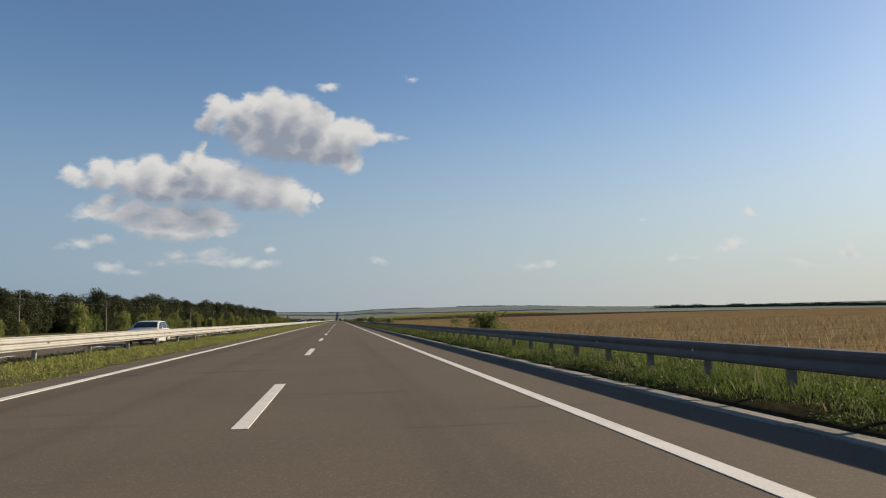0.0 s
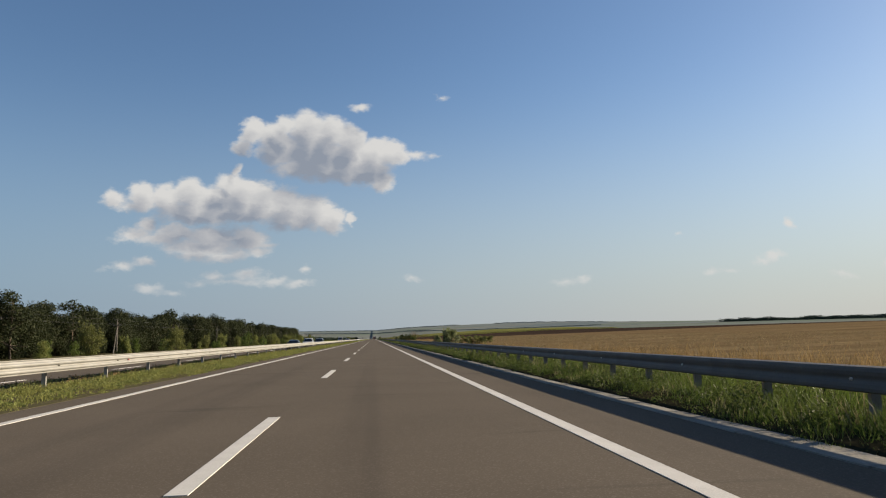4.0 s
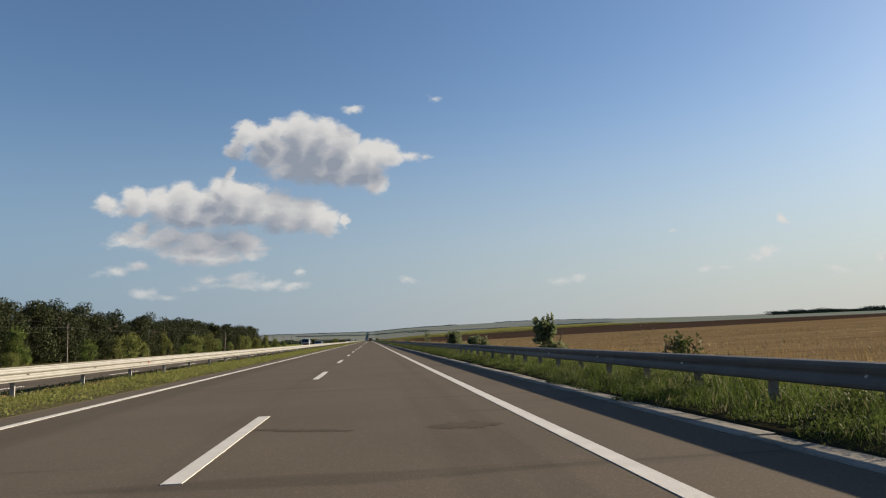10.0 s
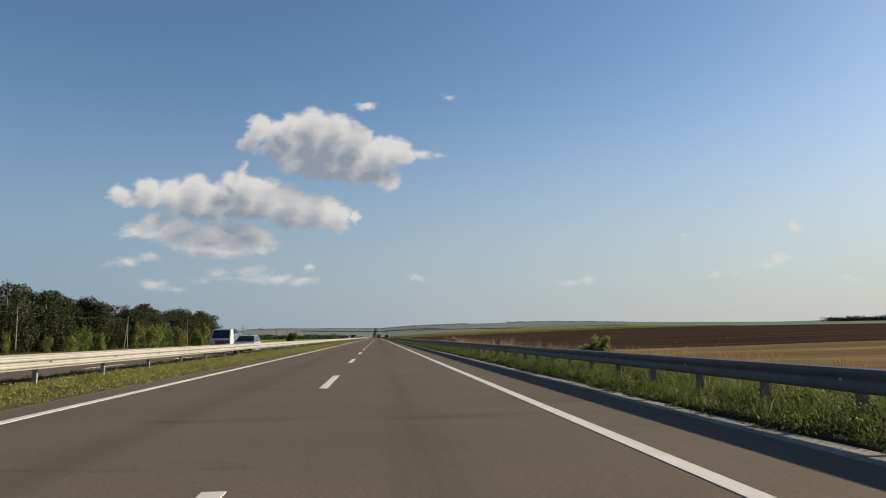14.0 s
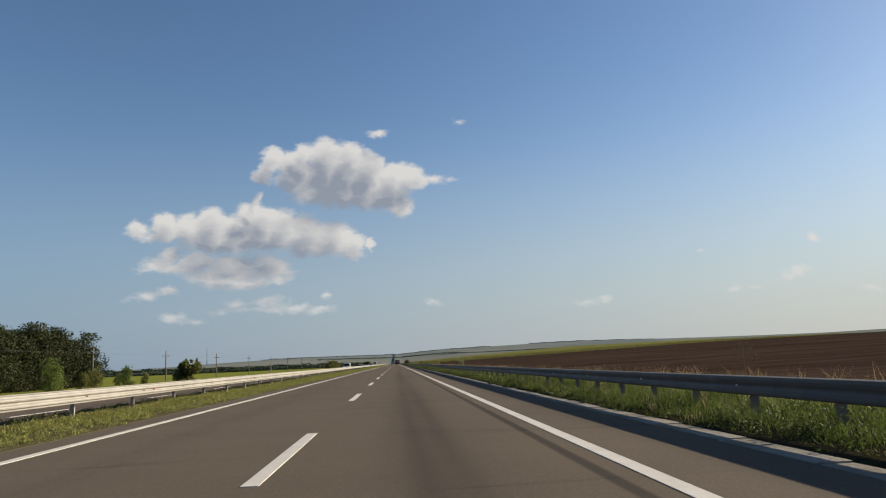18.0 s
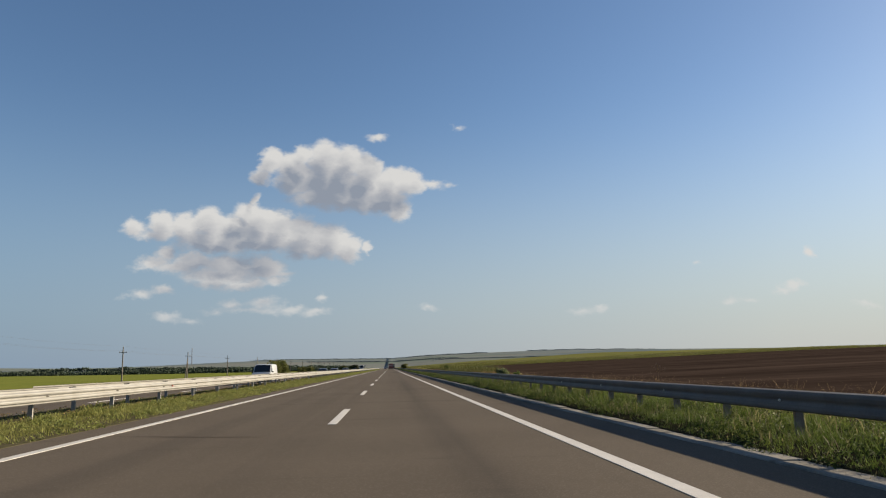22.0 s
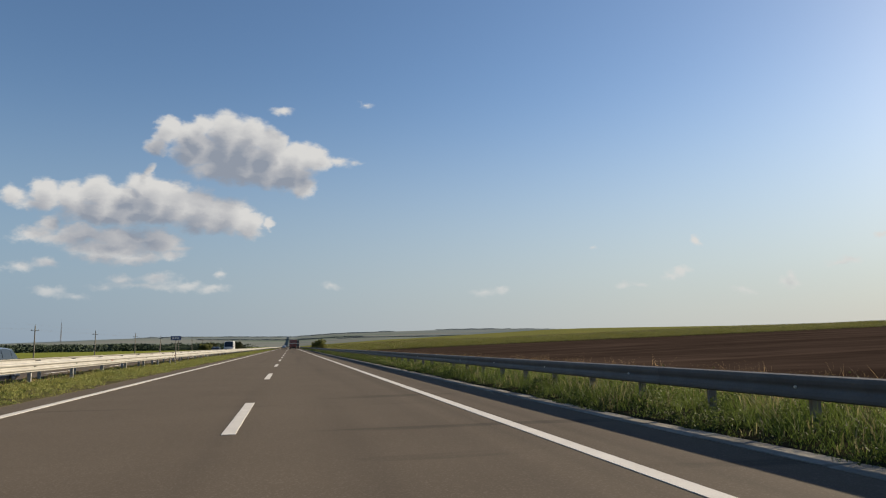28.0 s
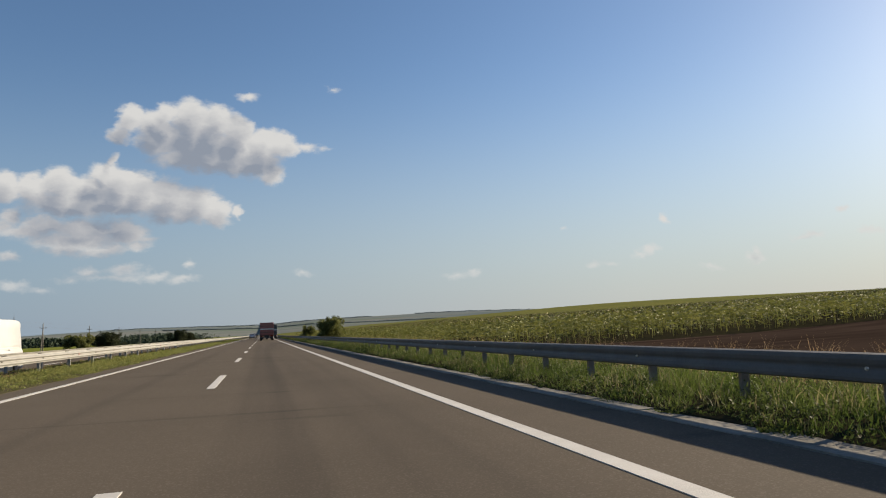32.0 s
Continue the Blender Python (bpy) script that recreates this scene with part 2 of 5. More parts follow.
# ---- materials ----
def material(name, color, rough=0.8, metal=0.0, second=None, scale=3.0, fine=40.0, amount=0.5, bump=0.2, grain=0.25, random_hue=0.0, stretch=(1, 1, 1), spec=0.5, island=False):
    """A surface with stains at one scale and grain at a finer one."""
    m = bpy.data.materials.new(name)
    m.use_nodes = True
    n, l = m.node_tree.nodes, m.node_tree.links
    p = n["Principled BSDF"]
    p.inputs["Roughness"].default_value, p.inputs["Metallic"].default_value = rough, metal
    p.inputs["Specular IOR Level"].default_value = spec
    co = n.new("ShaderNodeTexCoord")
    mp = n.new("ShaderNodeMapping")
    mp.inputs["Scale"].default_value = stretch
    l.new(co.outputs["Object"], mp.inputs[0])
    big, small = n.new("ShaderNodeTexNoise"), n.new("ShaderNodeTexNoise")
    big.inputs["Scale"].default_value, big.inputs["Detail"].default_value = scale, 5
    small.inputs["Scale"].default_value, small.inputs["Detail"].default_value = fine, 3
    l.new(mp.outputs[0], big.inputs["Vector"])
    l.new(mp.outputs[0], small.inputs["Vector"])
    mix = n.new("ShaderNodeMix")
    mix.data_type = "RGBA"
    ramp = n.new("ShaderNodeMapRange")
    ramp.inputs["From Min"].default_value, ramp.inputs["From Max"].default_value = 0.5 - 0.3 * amount, 0.5 + 0.3 * amount
    l.new(big.outputs["Fac"], ramp.inputs["Value"])
    l.new(ramp.outputs[0], mix.inputs["Factor"])
    mix.inputs["A"].default_value = (*color, 1)
    mix.inputs["B"].default_value = (*(second or [c * 0.75 for c in color]), 1)
    hsv = n.new("ShaderNodeHueSaturation")
    l.new(mix.outputs["Result"], hsv.inputs["Color"])
    val = n.new("ShaderNodeMath")
    val.operation, val.inputs[1].default_value, val.inputs[2].default_value = "MULTIPLY_ADD", 2 * grain, 1 - grain
    l.new(small.outputs["Fac"], val.inputs[0])
    last = val.outputs[0]
    if random_hue:
        info = n.new("ShaderNodeNewGeometry" if island else "ShaderNodeObjectInfo")
        rnd = n.new("ShaderNodeMath")
        rnd.operation, rnd.inputs[1].default_value, rnd.inputs[2].default_value = "MULTIPLY_ADD", random_hue, 1 - random_hue / 2
        l.new(info.outputs["Random Per Island" if island else "Random"], rnd.inputs[0])
        mul = n.new("ShaderNodeMath")
        mul.operation = "MULTIPLY"
        l.new(last, mul.inputs[0])
        l.new(rnd.outputs[0], mul.inputs[1])
        last = mul.outputs[0]
    l.new(last, hsv.inputs["Value"])
    l.new(hsv.outputs[0], p.inputs["Base Color"])
    if bump:
        b = n.new("ShaderNodeBump")
        b.inputs["Strength"].default_value, b.inputs["Distance"].default_value = bump, 0.02
        l.new(small.outputs["Fac"], b.inputs["Height"])
        l.new(b.outputs[0], p.inputs["Normal"])
    return m


def leafy(name, color, second, rough=0.55, through_light=0.35):
    """Leaves: coloured per leaf, and some light comes through."""
    m = material(name, color, max(rough, 0.65), second=second, scale=0.9, fine=6, amount=0.8, bump=0, grain=0.25, random_hue=0.7, island=True, spec=0.12)
    n, l = m.node_tree.nodes, m.node_tree.links
    p = n["Principled BSDF"]
    tr = n.new("ShaderNodeBsdfTranslucent")
    l.new(p.inputs["Base Color"].links[0].from_socket, tr.inputs["Color"])
    mx = n.new("ShaderNodeMixShader")
    mx.inputs[0].default_value = through_light
    l.new(p.outputs[0], mx.inputs[1])
    l.new(tr.outputs[0], mx.inputs[2])
    l.new(mx.outputs[0], n["Material Output"].inputs[0])
    return m


def glass_material(name, color):
    m = bpy.data.materials.new(name)
    m.use_nodes = True
    p = m.node_tree.nodes["Principled BSDF"]
    p.inputs["Base Color"].default_value = (*color, 1)
    p.inputs["Roughness"].default_value, p.inputs["IOR"].default_value = 0.04, 1.5
    p.inputs["Specular IOR Level"].default_value = 0.8
    return m


def asphalt_material():
    """Worn asphalt: pale chippings in dark binder, cross seams, oil bands along the lanes, old damp patches."""
    m = material("asphalt", (0.101, 0.084, 0.066), 0.88, second=(0.084, 0.070, 0.055), scale=0.35, fine=60, amount=0.9, bump=0.10, grain=0.16, spec=0.04)
    n, l = m.node_tree.nodes, m.node_tree.links
    p = n["Principled BSDF"]
    co = n.new("ShaderNodeTexCoord")
    sp = n.new("ShaderNodeSeparateXYZ")
    l.new(co.outputs["Object"], sp.inputs[0])

    def noise(scale, stretch, detail=4, distort=0.0):
        mp = n.new("ShaderNodeMapping")
        mp.inputs["Scale"].default_value = stretch
        l.new(co.outputs["Object"], mp.inputs[0])
        t = n.new("ShaderNodeTexNoise")
        t.inputs["Scale"].default_value, t.inputs["Detail"].default_value, t.inputs["Distortion"].default_value = scale, detail, distort
        l.new(mp.outputs[0], t.inputs["Vector"])
        return t.outputs["Fac"]

    def span(v, a, b, c=0.0, d=1.0):
        r = n.new("ShaderNodeMapRange")
        r.interpolation_type = "SMOOTHSTEP"
        for k, q in (("From Min", a), ("From Max", b), ("To Min", c), ("To Max", d)):
            r.inputs[k].default_value = q
        l.new(v, r.inputs["Value"])
        return r.outputs[0]

    def op(kind, a, b):
        q = n.new("ShaderNodeMath")
        q.operation = kind
        for k, v in enumerate((a, b)):
            if isinstance(v, (int, float)):
                q.inputs[k].default_value = v
            else:
                l.new(v, q.inputs[k])
        return q.outputs[0]

    def window(v, a, b, edge):
        return op("MULTIPLY", span(v, a - edge, a + edge), span(v, b - edge, b + edge, 1.0, 0.0))

    def blend(color_in, factor, color):
        mx = n.new("ShaderNodeMix")
        mx.data_type = "RGBA"
        l.new(factor, mx.inputs["Factor"])
        l.new(color_in, mx.inputs["A"])
        mx.inputs["B"].default_value = (*color, 1)
        return mx.outputs["Result"]

    base = p.inputs["Base Color"].links[0].from_socket
    # chippings: pale and dark stones
    vo = n.new("ShaderNodeTexVoronoi")
    vo.inputs["Scale"].default_value = 75
    l.new(co.outputs["Object"], vo.inputs["Vector"])
    stone = n.new("ShaderNodeSeparateColor")
    l.new(vo.outputs["Color"], stone.inputs[0])
    base = blend(base, span(stone.outputs[0], 0.82, 0.88, 0.0, 0.09), (0.36, 0.32, 0.27))
    base = blend(base, span(stone.outputs[1], 0.76, 0.82, 0.0, 0.13), (0.05, 0.045, 0.04))
    # faint seams and stains across the lanes
    dark = span(noise(1.6, (0.10, 0.85, 1), 4, 0.6), 0.61, 0.72, 0.0, 0.34)
    # wheel tracks and oil streaks along the lanes
    dark = op("ADD", dark, span(noise(1.0, (0.75, 0.006, 1), 5), 0.50, 0.72, 0.0, 0.34))
    # dark band beside the shoulder line
    wob = op("ADD", sp.outputs["X"], op("MULTIPLY", noise(1.0, (0.3, 0.05, 1), 2), 0.35))
    edge_x = op("ADD", sp.outputs["X"], op("MULTIPLY", noise(1.0, (0.3, 0.05, 1), 2), 0.06))
    band = op("MULTIPLY", window(edge_x, 3.33, 3.47, 0.035), window(sp.outputs["Y"], 462, 612, 16))
    dark = op("ADD", dark, op("MULTIPLY", band, 0.80))
    # middle of the slow lane blackened by oil
    lane = op("MULTIPLY", window(wob, 1.55, 2.75, 0.55), window(sp.outputs["Y"], 430, 1100, 20))
    dark = op("ADD", dark, op("MULTIPLY", lane, span(noise(1.0, (0.8, 0.02, 1), 4), 0.35, 0.65, 0.06, 0.34)))
    # a broad damp-looking patch
    patch = op("MULTIPLY", window(wob, 1.7, 3.5, 0.5), window(sp.outputs["Y"], 763, 781, 3))
    dark = op("ADD", dark, op("MULTIPLY", patch, 0.5))
    base = blend(base, dark, (0.030, 0.027, 0.025))
    l.new(base, p.inputs["Base Color"])
    return m


ASPHALT = asphalt_material()
PAINT = material("road_paint", (0.4949, 0.4813, 0.4541), 0.7, second=(0.4009, 0.3873, 0.3612), scale=2.5, fine=60, amount=0.9, bump=0.25, grain=0.16)
# Guardrail steel darkened, median steel lightened: shade and sun are in the colours.
SHADED_STEEL = material("galvanized_steel", (0.112, 0.108, 0.102), 0.65, 0.05, second=(0.084, 0.081, 0.077), scale=1.2, fine=25, bump=0.05, grain=0.16, random_hue=0.14, spec=0.3)
SUNLIT_STEEL = material("sunlit_galvanized_steel", (0.2549, 0.2531, 0.2380), 0.6, 0.1, second=(0.2012, 0.1968, 0.1806), scale=1.3, fine=30, bump=0.05, grain=0.12, random_hue=0.10)
ZINC = material("bright_zinc", (0.62, 0.60, 0.55), 0.35, 0.7, bump=0)
POST_STEEL = material("post_steel", (0.15, 0.145, 0.135), 0.75, 0.1, second=(0.11, 0.10, 0.09), scale=6, fine=40, bump=0.1)
RED_MARK = material("red_reflector", (0.30, 0.05, 0.035), 0.4, bump=0)
DARK_MARK = material("black_plastic", (0.02, 0.02, 0.02), 0.5, bump=0)
CONCRETE = material("kerb_concrete", (0.32, 0.305, 0.275), 0.9, second=(0.085, 0.077, 0.06), scale=0.55, fine=18, amount=0.75, bump=0.5, grain=0.35, spec=0.0)
# Shade among the grass roots is put into this soil's dark colour.
VERGE = material("shaded_verge_soil", (0.032, 0.028, 0.017), 0.95, second=(0.022, 0.022, 0.012), scale=0.9, fine=9, amount=0.9, bump=0.8, grain=0.4, spec=0.0)
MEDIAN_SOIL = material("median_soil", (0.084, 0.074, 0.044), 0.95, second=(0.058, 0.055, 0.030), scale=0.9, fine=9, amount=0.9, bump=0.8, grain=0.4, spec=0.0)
STUBBLE = material("dry_stubble", (0.1691, 0.1256, 0.0710), 0.95, second=(0.1033, 0.0734, 0.0398), scale=0.16, fine=0.9, amount=0.6, bump=0.9, grain=0.6, stretch=(0.25, 1.0, 1), spec=0.0)


def streaked(m, color, stretch, scale, low, high, amount):
    """Lays drawn-out streaks of another colour over a ground material."""
    n, l = m.node_tree.nodes, m.node_tree.links
    p = n["Principled BSDF"]
    co, mp, t = n.new("ShaderNodeTexCoord"), n.new("ShaderNodeMapping"), n.new("ShaderNodeTexNoise")
    mp.inputs["Scale"].default_value = stretch
    mp.inputs["Rotation"].default_value = (0, 0, radians(-20))
    t.inputs["Scale"].default_value, t.inputs["Detail"].default_value, t.inputs["Roughness"].default_value = scale, 6, 0.65
    l.new(co.outputs["Object"], mp.inputs[0])
    l.new(mp.outputs[0], t.inputs["Vector"])
    r = n.new("ShaderNodeMapRange")
    r.inputs["From Min"].default_value, r.inputs["From Max"].default_value, r.inputs["To Max"].default_value = low, high, amount
    l.new(t.outputs["Fac"], r.inputs["Value"])
    mx = n.new("ShaderNodeMix")
    mx.data_type = "RGBA"
    l.new(r.outputs[0], mx.inputs["Factor"])
    l.new(p.inputs["Base Color"].links[0].from_socket, mx.inputs["A"])
    mx.inputs["B"].default_value = (*color, 1)
    l.new(mx.outputs["Result"], p.inputs["Base Color"])
    return m


STUBBLE = streaked(STUBBLE, (0.105, 0.066, 0.036), (0.05, 0.6, 1), 0.55, 0.50, 0.66, 0.75)
PLOUGHED = material("ploughed_earth", (0.025, 0.0178, 0.0142), 0.95, second=(0.046, 0.0330, 0.0265), scale=0.10, fine=0.7, amount=0.6, bump=0.9, grain=0.5, stretch=(0.35, 1.0, 1), spec=0.0)
PLOUGHED = streaked(PLOUGHED, (0.095, 0.068, 0.052), (0.03, 0.5, 1), 0.5, 0.57, 0.72, 0.6)
CROP = material("green_crop", (0.1152, 0.1386, 0.0288), 0.9, second=(0.1557, 0.1674, 0.0405), scale=0.02, fine=0.6, amount=1.0, bump=0.6, grain=0.35, stretch=(1.2, 0.4, 1), spec=0.0)
SUNFLOWER_SOIL = material("sunflower_field", (0.108, 0.118, 0.042), 0.9, second=(0.1557, 0.1494, 0.0459), scale=0.05, fine=1.1, amount=1.0, bump=0.8, grain=0.45, spec=0.0)
# Distance haze is put into these pale blue-grey field colours.
FAR_LAND = material("hazy_far_fields", (0.150, 0.170, 0.160), 0.95, second=(0.122, 0.145, 0.132), scale=0.0035, fine=0.03, amount=0.22, bump=0, grain=0.25, stretch=(0.35, 1.6, 1), spec=0.0)


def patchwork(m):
    """Lays strips of differently coloured, haze-paled fields over the far land."""
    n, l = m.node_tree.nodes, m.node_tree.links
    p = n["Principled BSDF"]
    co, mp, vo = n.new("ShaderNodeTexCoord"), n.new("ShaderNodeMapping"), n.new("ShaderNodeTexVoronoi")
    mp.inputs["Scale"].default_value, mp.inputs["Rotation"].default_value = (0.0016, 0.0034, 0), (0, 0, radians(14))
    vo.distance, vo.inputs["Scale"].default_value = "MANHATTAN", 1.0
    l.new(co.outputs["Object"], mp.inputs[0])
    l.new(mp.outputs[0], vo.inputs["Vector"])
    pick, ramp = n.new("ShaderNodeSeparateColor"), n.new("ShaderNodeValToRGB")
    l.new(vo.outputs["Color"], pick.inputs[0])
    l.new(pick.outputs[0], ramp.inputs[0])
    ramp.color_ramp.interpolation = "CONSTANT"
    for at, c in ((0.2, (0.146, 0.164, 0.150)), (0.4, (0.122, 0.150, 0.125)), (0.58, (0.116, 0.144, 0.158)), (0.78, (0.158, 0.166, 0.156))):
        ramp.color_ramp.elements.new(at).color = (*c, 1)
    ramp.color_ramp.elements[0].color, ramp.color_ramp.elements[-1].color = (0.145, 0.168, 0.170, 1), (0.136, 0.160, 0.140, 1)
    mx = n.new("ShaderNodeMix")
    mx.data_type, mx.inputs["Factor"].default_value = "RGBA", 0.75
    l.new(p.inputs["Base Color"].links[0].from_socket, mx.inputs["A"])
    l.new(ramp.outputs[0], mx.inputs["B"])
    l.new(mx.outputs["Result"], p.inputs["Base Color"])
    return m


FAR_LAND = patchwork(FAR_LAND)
# Tree lines paled, the farther ones bluer: distance haze is in the colour.
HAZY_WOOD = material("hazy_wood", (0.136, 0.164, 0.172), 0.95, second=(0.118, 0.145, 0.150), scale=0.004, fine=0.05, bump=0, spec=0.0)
FAR_WOOD = material("far_wood", (0.0575, 0.0750, 0.0550), 0.95, second=(0.0425, 0.0575, 0.0400), scale=0.02, fine=0.3, bump=0.6, spec=0.0)


# ---- building helpers ----
def mesh_from(name, verts, faces, mats, index=None, smooth=False):
    me = bpy.data.meshes.new(name)
    me.from_pydata([tuple(v) for v in verts], [], [tuple(q) for q in faces])
    for m in mats:
        me.materials.append(m)
    if index is not None:
        me.polygons.foreach_set("material_index", np.asarray(index, dtype=np.int32))
    if smooth:
        me.polygons.foreach_set("use_smooth", np.ones(len(me.polygons), dtype=bool))
    me.update()
    return me


def part(name, bm, mat, parent=None, label="", smooth=False, m=None):
    """Links a bmesh as one mesh object, under a thing or a part."""
    me = bpy.data.meshes.new(name)
    bm.to_mesh(me)
    bm.free()
    me.materials.append(mat)
    if smooth:
        me.polygons.foreach_set("use_smooth", np.ones(len(me.polygons), dtype=bool))
    ob = new(name, me)
    if parent:
        ob.parent = parent
    if m is not None:
        ob.matrix_basis = m
    if label:
        ob["label"] = label
    return ob


def piece(name, me, parent, m):
    """One more object on a shared mesh."""
    ob = new(name, me)
    ob.parent = parent
    ob.matrix_basis = m
    return ob


def box(bm, x0, x1, y0, y1, z0, z1, bevel=0.0):
    r = bmesh.ops.create_cube(bm, size=1.0, matrix=Matrix.Translation(((x0 + x1) / 2, (y0 + y1) / 2, (z0 + z1) / 2)) @ Matrix.Diagonal((x1 - x0, y1 - y0, z1 - z0, 1)))
    if bevel:
        es = list({e for v in r["verts"] for e in v.link_edges})
        bmesh.ops.bevel(bm, geom=es, offset=bevel, segments=2, affect="EDGES", profile=0.6)
    return bm


def tube(bm, a, b, r0, r1, sides=8):
    a, b = Vector(a), Vector(b)
    d = b - a
    m = Matrix.Translation((a + b) / 2) @ d.to_track_quat("Z", "Y").to_matrix().to_4x4()
    bmesh.ops.create_cone(bm, cap_ends=True, segments=sides, radius1=r0, radius2=r1, depth=d.length, matrix=m)
    return bm


# ---- the lie of the land ----
ROAD_L, ROAD_R = -4.55, 5.25          # edges of the asphalt on this carriageway
MEDIAN_RAIL, SIDE_RAIL = -7.0, 6.45   # the two barriers
FAR_R, FAR_L, FAR_Z = -9.0, -19.0, -0.27   # the other carriageway, a little lower


def smooth_step(a, b, v):
    t = np.clip((v - a) / (b - a), 0, 1)
    return t * t * (3 - 2 * t)


def land(x, y):
    """Height of the ground."""
    x, y = np.asarray(x, dtype=float), np.asarray(y, dtype=float)
    z = np.full(np.broadcast(x, y).shape, -0.06)
    rise = 0.0145 + 0.0135 * smooth_step(440, 931, y) + 0.032 * smooth_step(931, 1350, y)
    z = z + rise * (np.clip(x - 14, 0, 190) + 0.10 * np.clip(x - 204, 0, 500)) * smooth_step(10, 40, x)
    z = z - 0.5 * smooth_step(-8.9, -9.1, x) + 3.2 * smooth_step(-130, -600, x) * smooth_step(700, 1150, y)
    d = np.hypot(x, y - 450)
    z = z + (46 - 4 * smooth_step(-150, -700, x)) * smooth_step(1500, 4300, d) + 9 * smooth_step(2500, 3800, d) * np.sin(x * 0.0016 + 1.0) + 6 * smooth_step(1800, 3600, d) * np.sin(x * 0.0041 + y * 0.001)
    return z


STUBBLE_END, PLOUGH_END = 440, 931    # where the fields end along the road


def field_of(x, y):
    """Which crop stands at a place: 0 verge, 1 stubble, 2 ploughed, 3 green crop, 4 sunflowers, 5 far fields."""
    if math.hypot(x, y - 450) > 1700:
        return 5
    if -27 < x < 9:
        return 0
    if x >= 9:
        if x > 700:
            return 5
        if x > 330 and y > PLOUGH_END:
            return 5
        return 1 if y < STUBBLE_END else (2 if y < PLOUGH_END else (6 if y < PLOUGH_END + 30 else 4))
    if y > 560:
        return 3 if x > -420 else 5
    return 7 if x > -75 else 3


def make_ground():
    xs = sorted({*range(-4400, -500, 130), *range(-500, -60, 22), *range(-60, -30, 6), -27, -23, -19, -14, -9.1, -8.9, 0, 7.5, 9, 12, 16, 20, 25, 30, 35, 42, 50, 58, 66, 75, 85, 95, *range(105, 150, 15), *range(150, 520, 15), *range(520, 700, 30), *range(700, 4400, 130)})
    ys = sorted({*range(-2200, -200, 130), *range(-200, 426, 14), 440, *range(454, 918, 14), 931, *range(946, 1700, 18), *range(1700, 5200, 120)})
    X, Y = np.meshgrid(xs, ys, indexing="ij")
    Z = land(X, Y)
    nx, ny = X.shape
    verts = np.stack([X.ravel(), Y.ravel(), Z.ravel()], 1).tolist()
    faces, idx = [], []
    for i in range(nx - 1):
        for j in range(ny - 1):
            a = i * ny + j
            faces.append((a, a + ny, a + ny + 1, a + 1))
            idx.append(field_of((xs[i] + xs[i + 1]) / 2, (ys[j] + ys[j + 1]) / 2))
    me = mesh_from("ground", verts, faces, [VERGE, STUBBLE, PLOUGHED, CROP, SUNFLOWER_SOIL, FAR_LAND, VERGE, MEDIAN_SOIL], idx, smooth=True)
    tagged(new("ground", me), "open farmland with stubble, ploughed and green fields", "ground", kind="structure")


make_ground()


def slab(name, x0, x1, y0, y1, z0, z1, mat, label, category, step=25.0):
    """A long flat strip with sides, cut across into lengths."""
    n = max(1, int((y1 - y0) / step))
    verts, faces = [], []
    for i in range(n + 1):
        y = y0 + (y1 - y0) * i / n
        verts += [(x0, y, z0), (x0, y, z1), (x1, y, z1), (x1, y, z0)]
    for i in range(n):
        a = 4 * i
        faces += [(a, a + 1, a + 5, a + 4), (a + 1, a + 2, a + 6, a + 5), (a + 2, a + 3, a + 7, a + 6)]
    faces += [(0, 3, 2, 1), (4 * n, 4 * n + 1, 4 * n + 2, 4 * n + 3)]
    ob = new(name, mesh_from(name, verts, faces, [mat]))
    return tagged(ob, label, category, kind="structure")


Y0, Y1 = -60.0, 2400.0
road = slab("road", ROAD_L, ROAD_R, Y0, Y1, -0.30, 0.0, ASPHALT, "worn grey-brown asphalt of a two-lane carriageway", "road")
far_road = slab("road_opposite", FAR_L, FAR_R - 0.01, Y0, Y1, -0.60, FAR_Z, ASPHALT, "asphalt of the opposite carriageway beyond the median", "road")
slab("median", FAR_R, ROAD_L, Y0, Y1, -0.60, 0.006, MEDIAN_SOIL, "grassy median strip between the carriageways", "median")


BANK = ((5.60, 0.0), (5.70, 0.025), (5.90, 0.045), (6.25, 0.07), (6.8, 0.08), (8.2, 0.05), (10.2, 0.02))   # the soil bank across the verge


def bank(x):
    """Height of the soil that has piled up along the kerb."""
    return np.interp(x, [p[0] for p in BANK], [p[1] for p in BANK])


def make_verge():
    rng = np.random.default_rng(3)
    ys = np.arange(Y0, Y1 + 1, 3.0)
    ring = [(BANK[0][0], -0.35)] + list(BANK) + [(10.2, -0.35)]
    n = len(ring)
    verts = [(x + rng.normal(0, 0.015) * (0 < k < n - 1), y, z + rng.normal(0, 0.012) * (1 < k < n - 2)) for y in ys for k, (x, z) in enumerate(ring)]
    faces = [(a * n + k, a * n + k + 1, (a + 1) * n + k + 1, (a + 1) * n + k) for a in range(len(ys) - 1) for k in range(n - 1)]
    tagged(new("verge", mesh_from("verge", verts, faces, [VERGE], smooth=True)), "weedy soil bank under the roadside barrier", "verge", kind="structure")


make_verge()

# painted lines
LINE_L, LINE_R, LANE = -3.75, 3.75, 0.12
slab("edge_line_left", LINE_L - 0.09, LINE_L + 0.09, Y0, Y1, -0.01, 0.006, PAINT, "solid white painted edge line", "road marking")
slab("edge_line_right", LINE_R - 0.09, LINE_R + 0.09, Y0, Y1, -0.01, 0.006, PAINT, "solid white painted edge line on the shoulder side", "road marking")
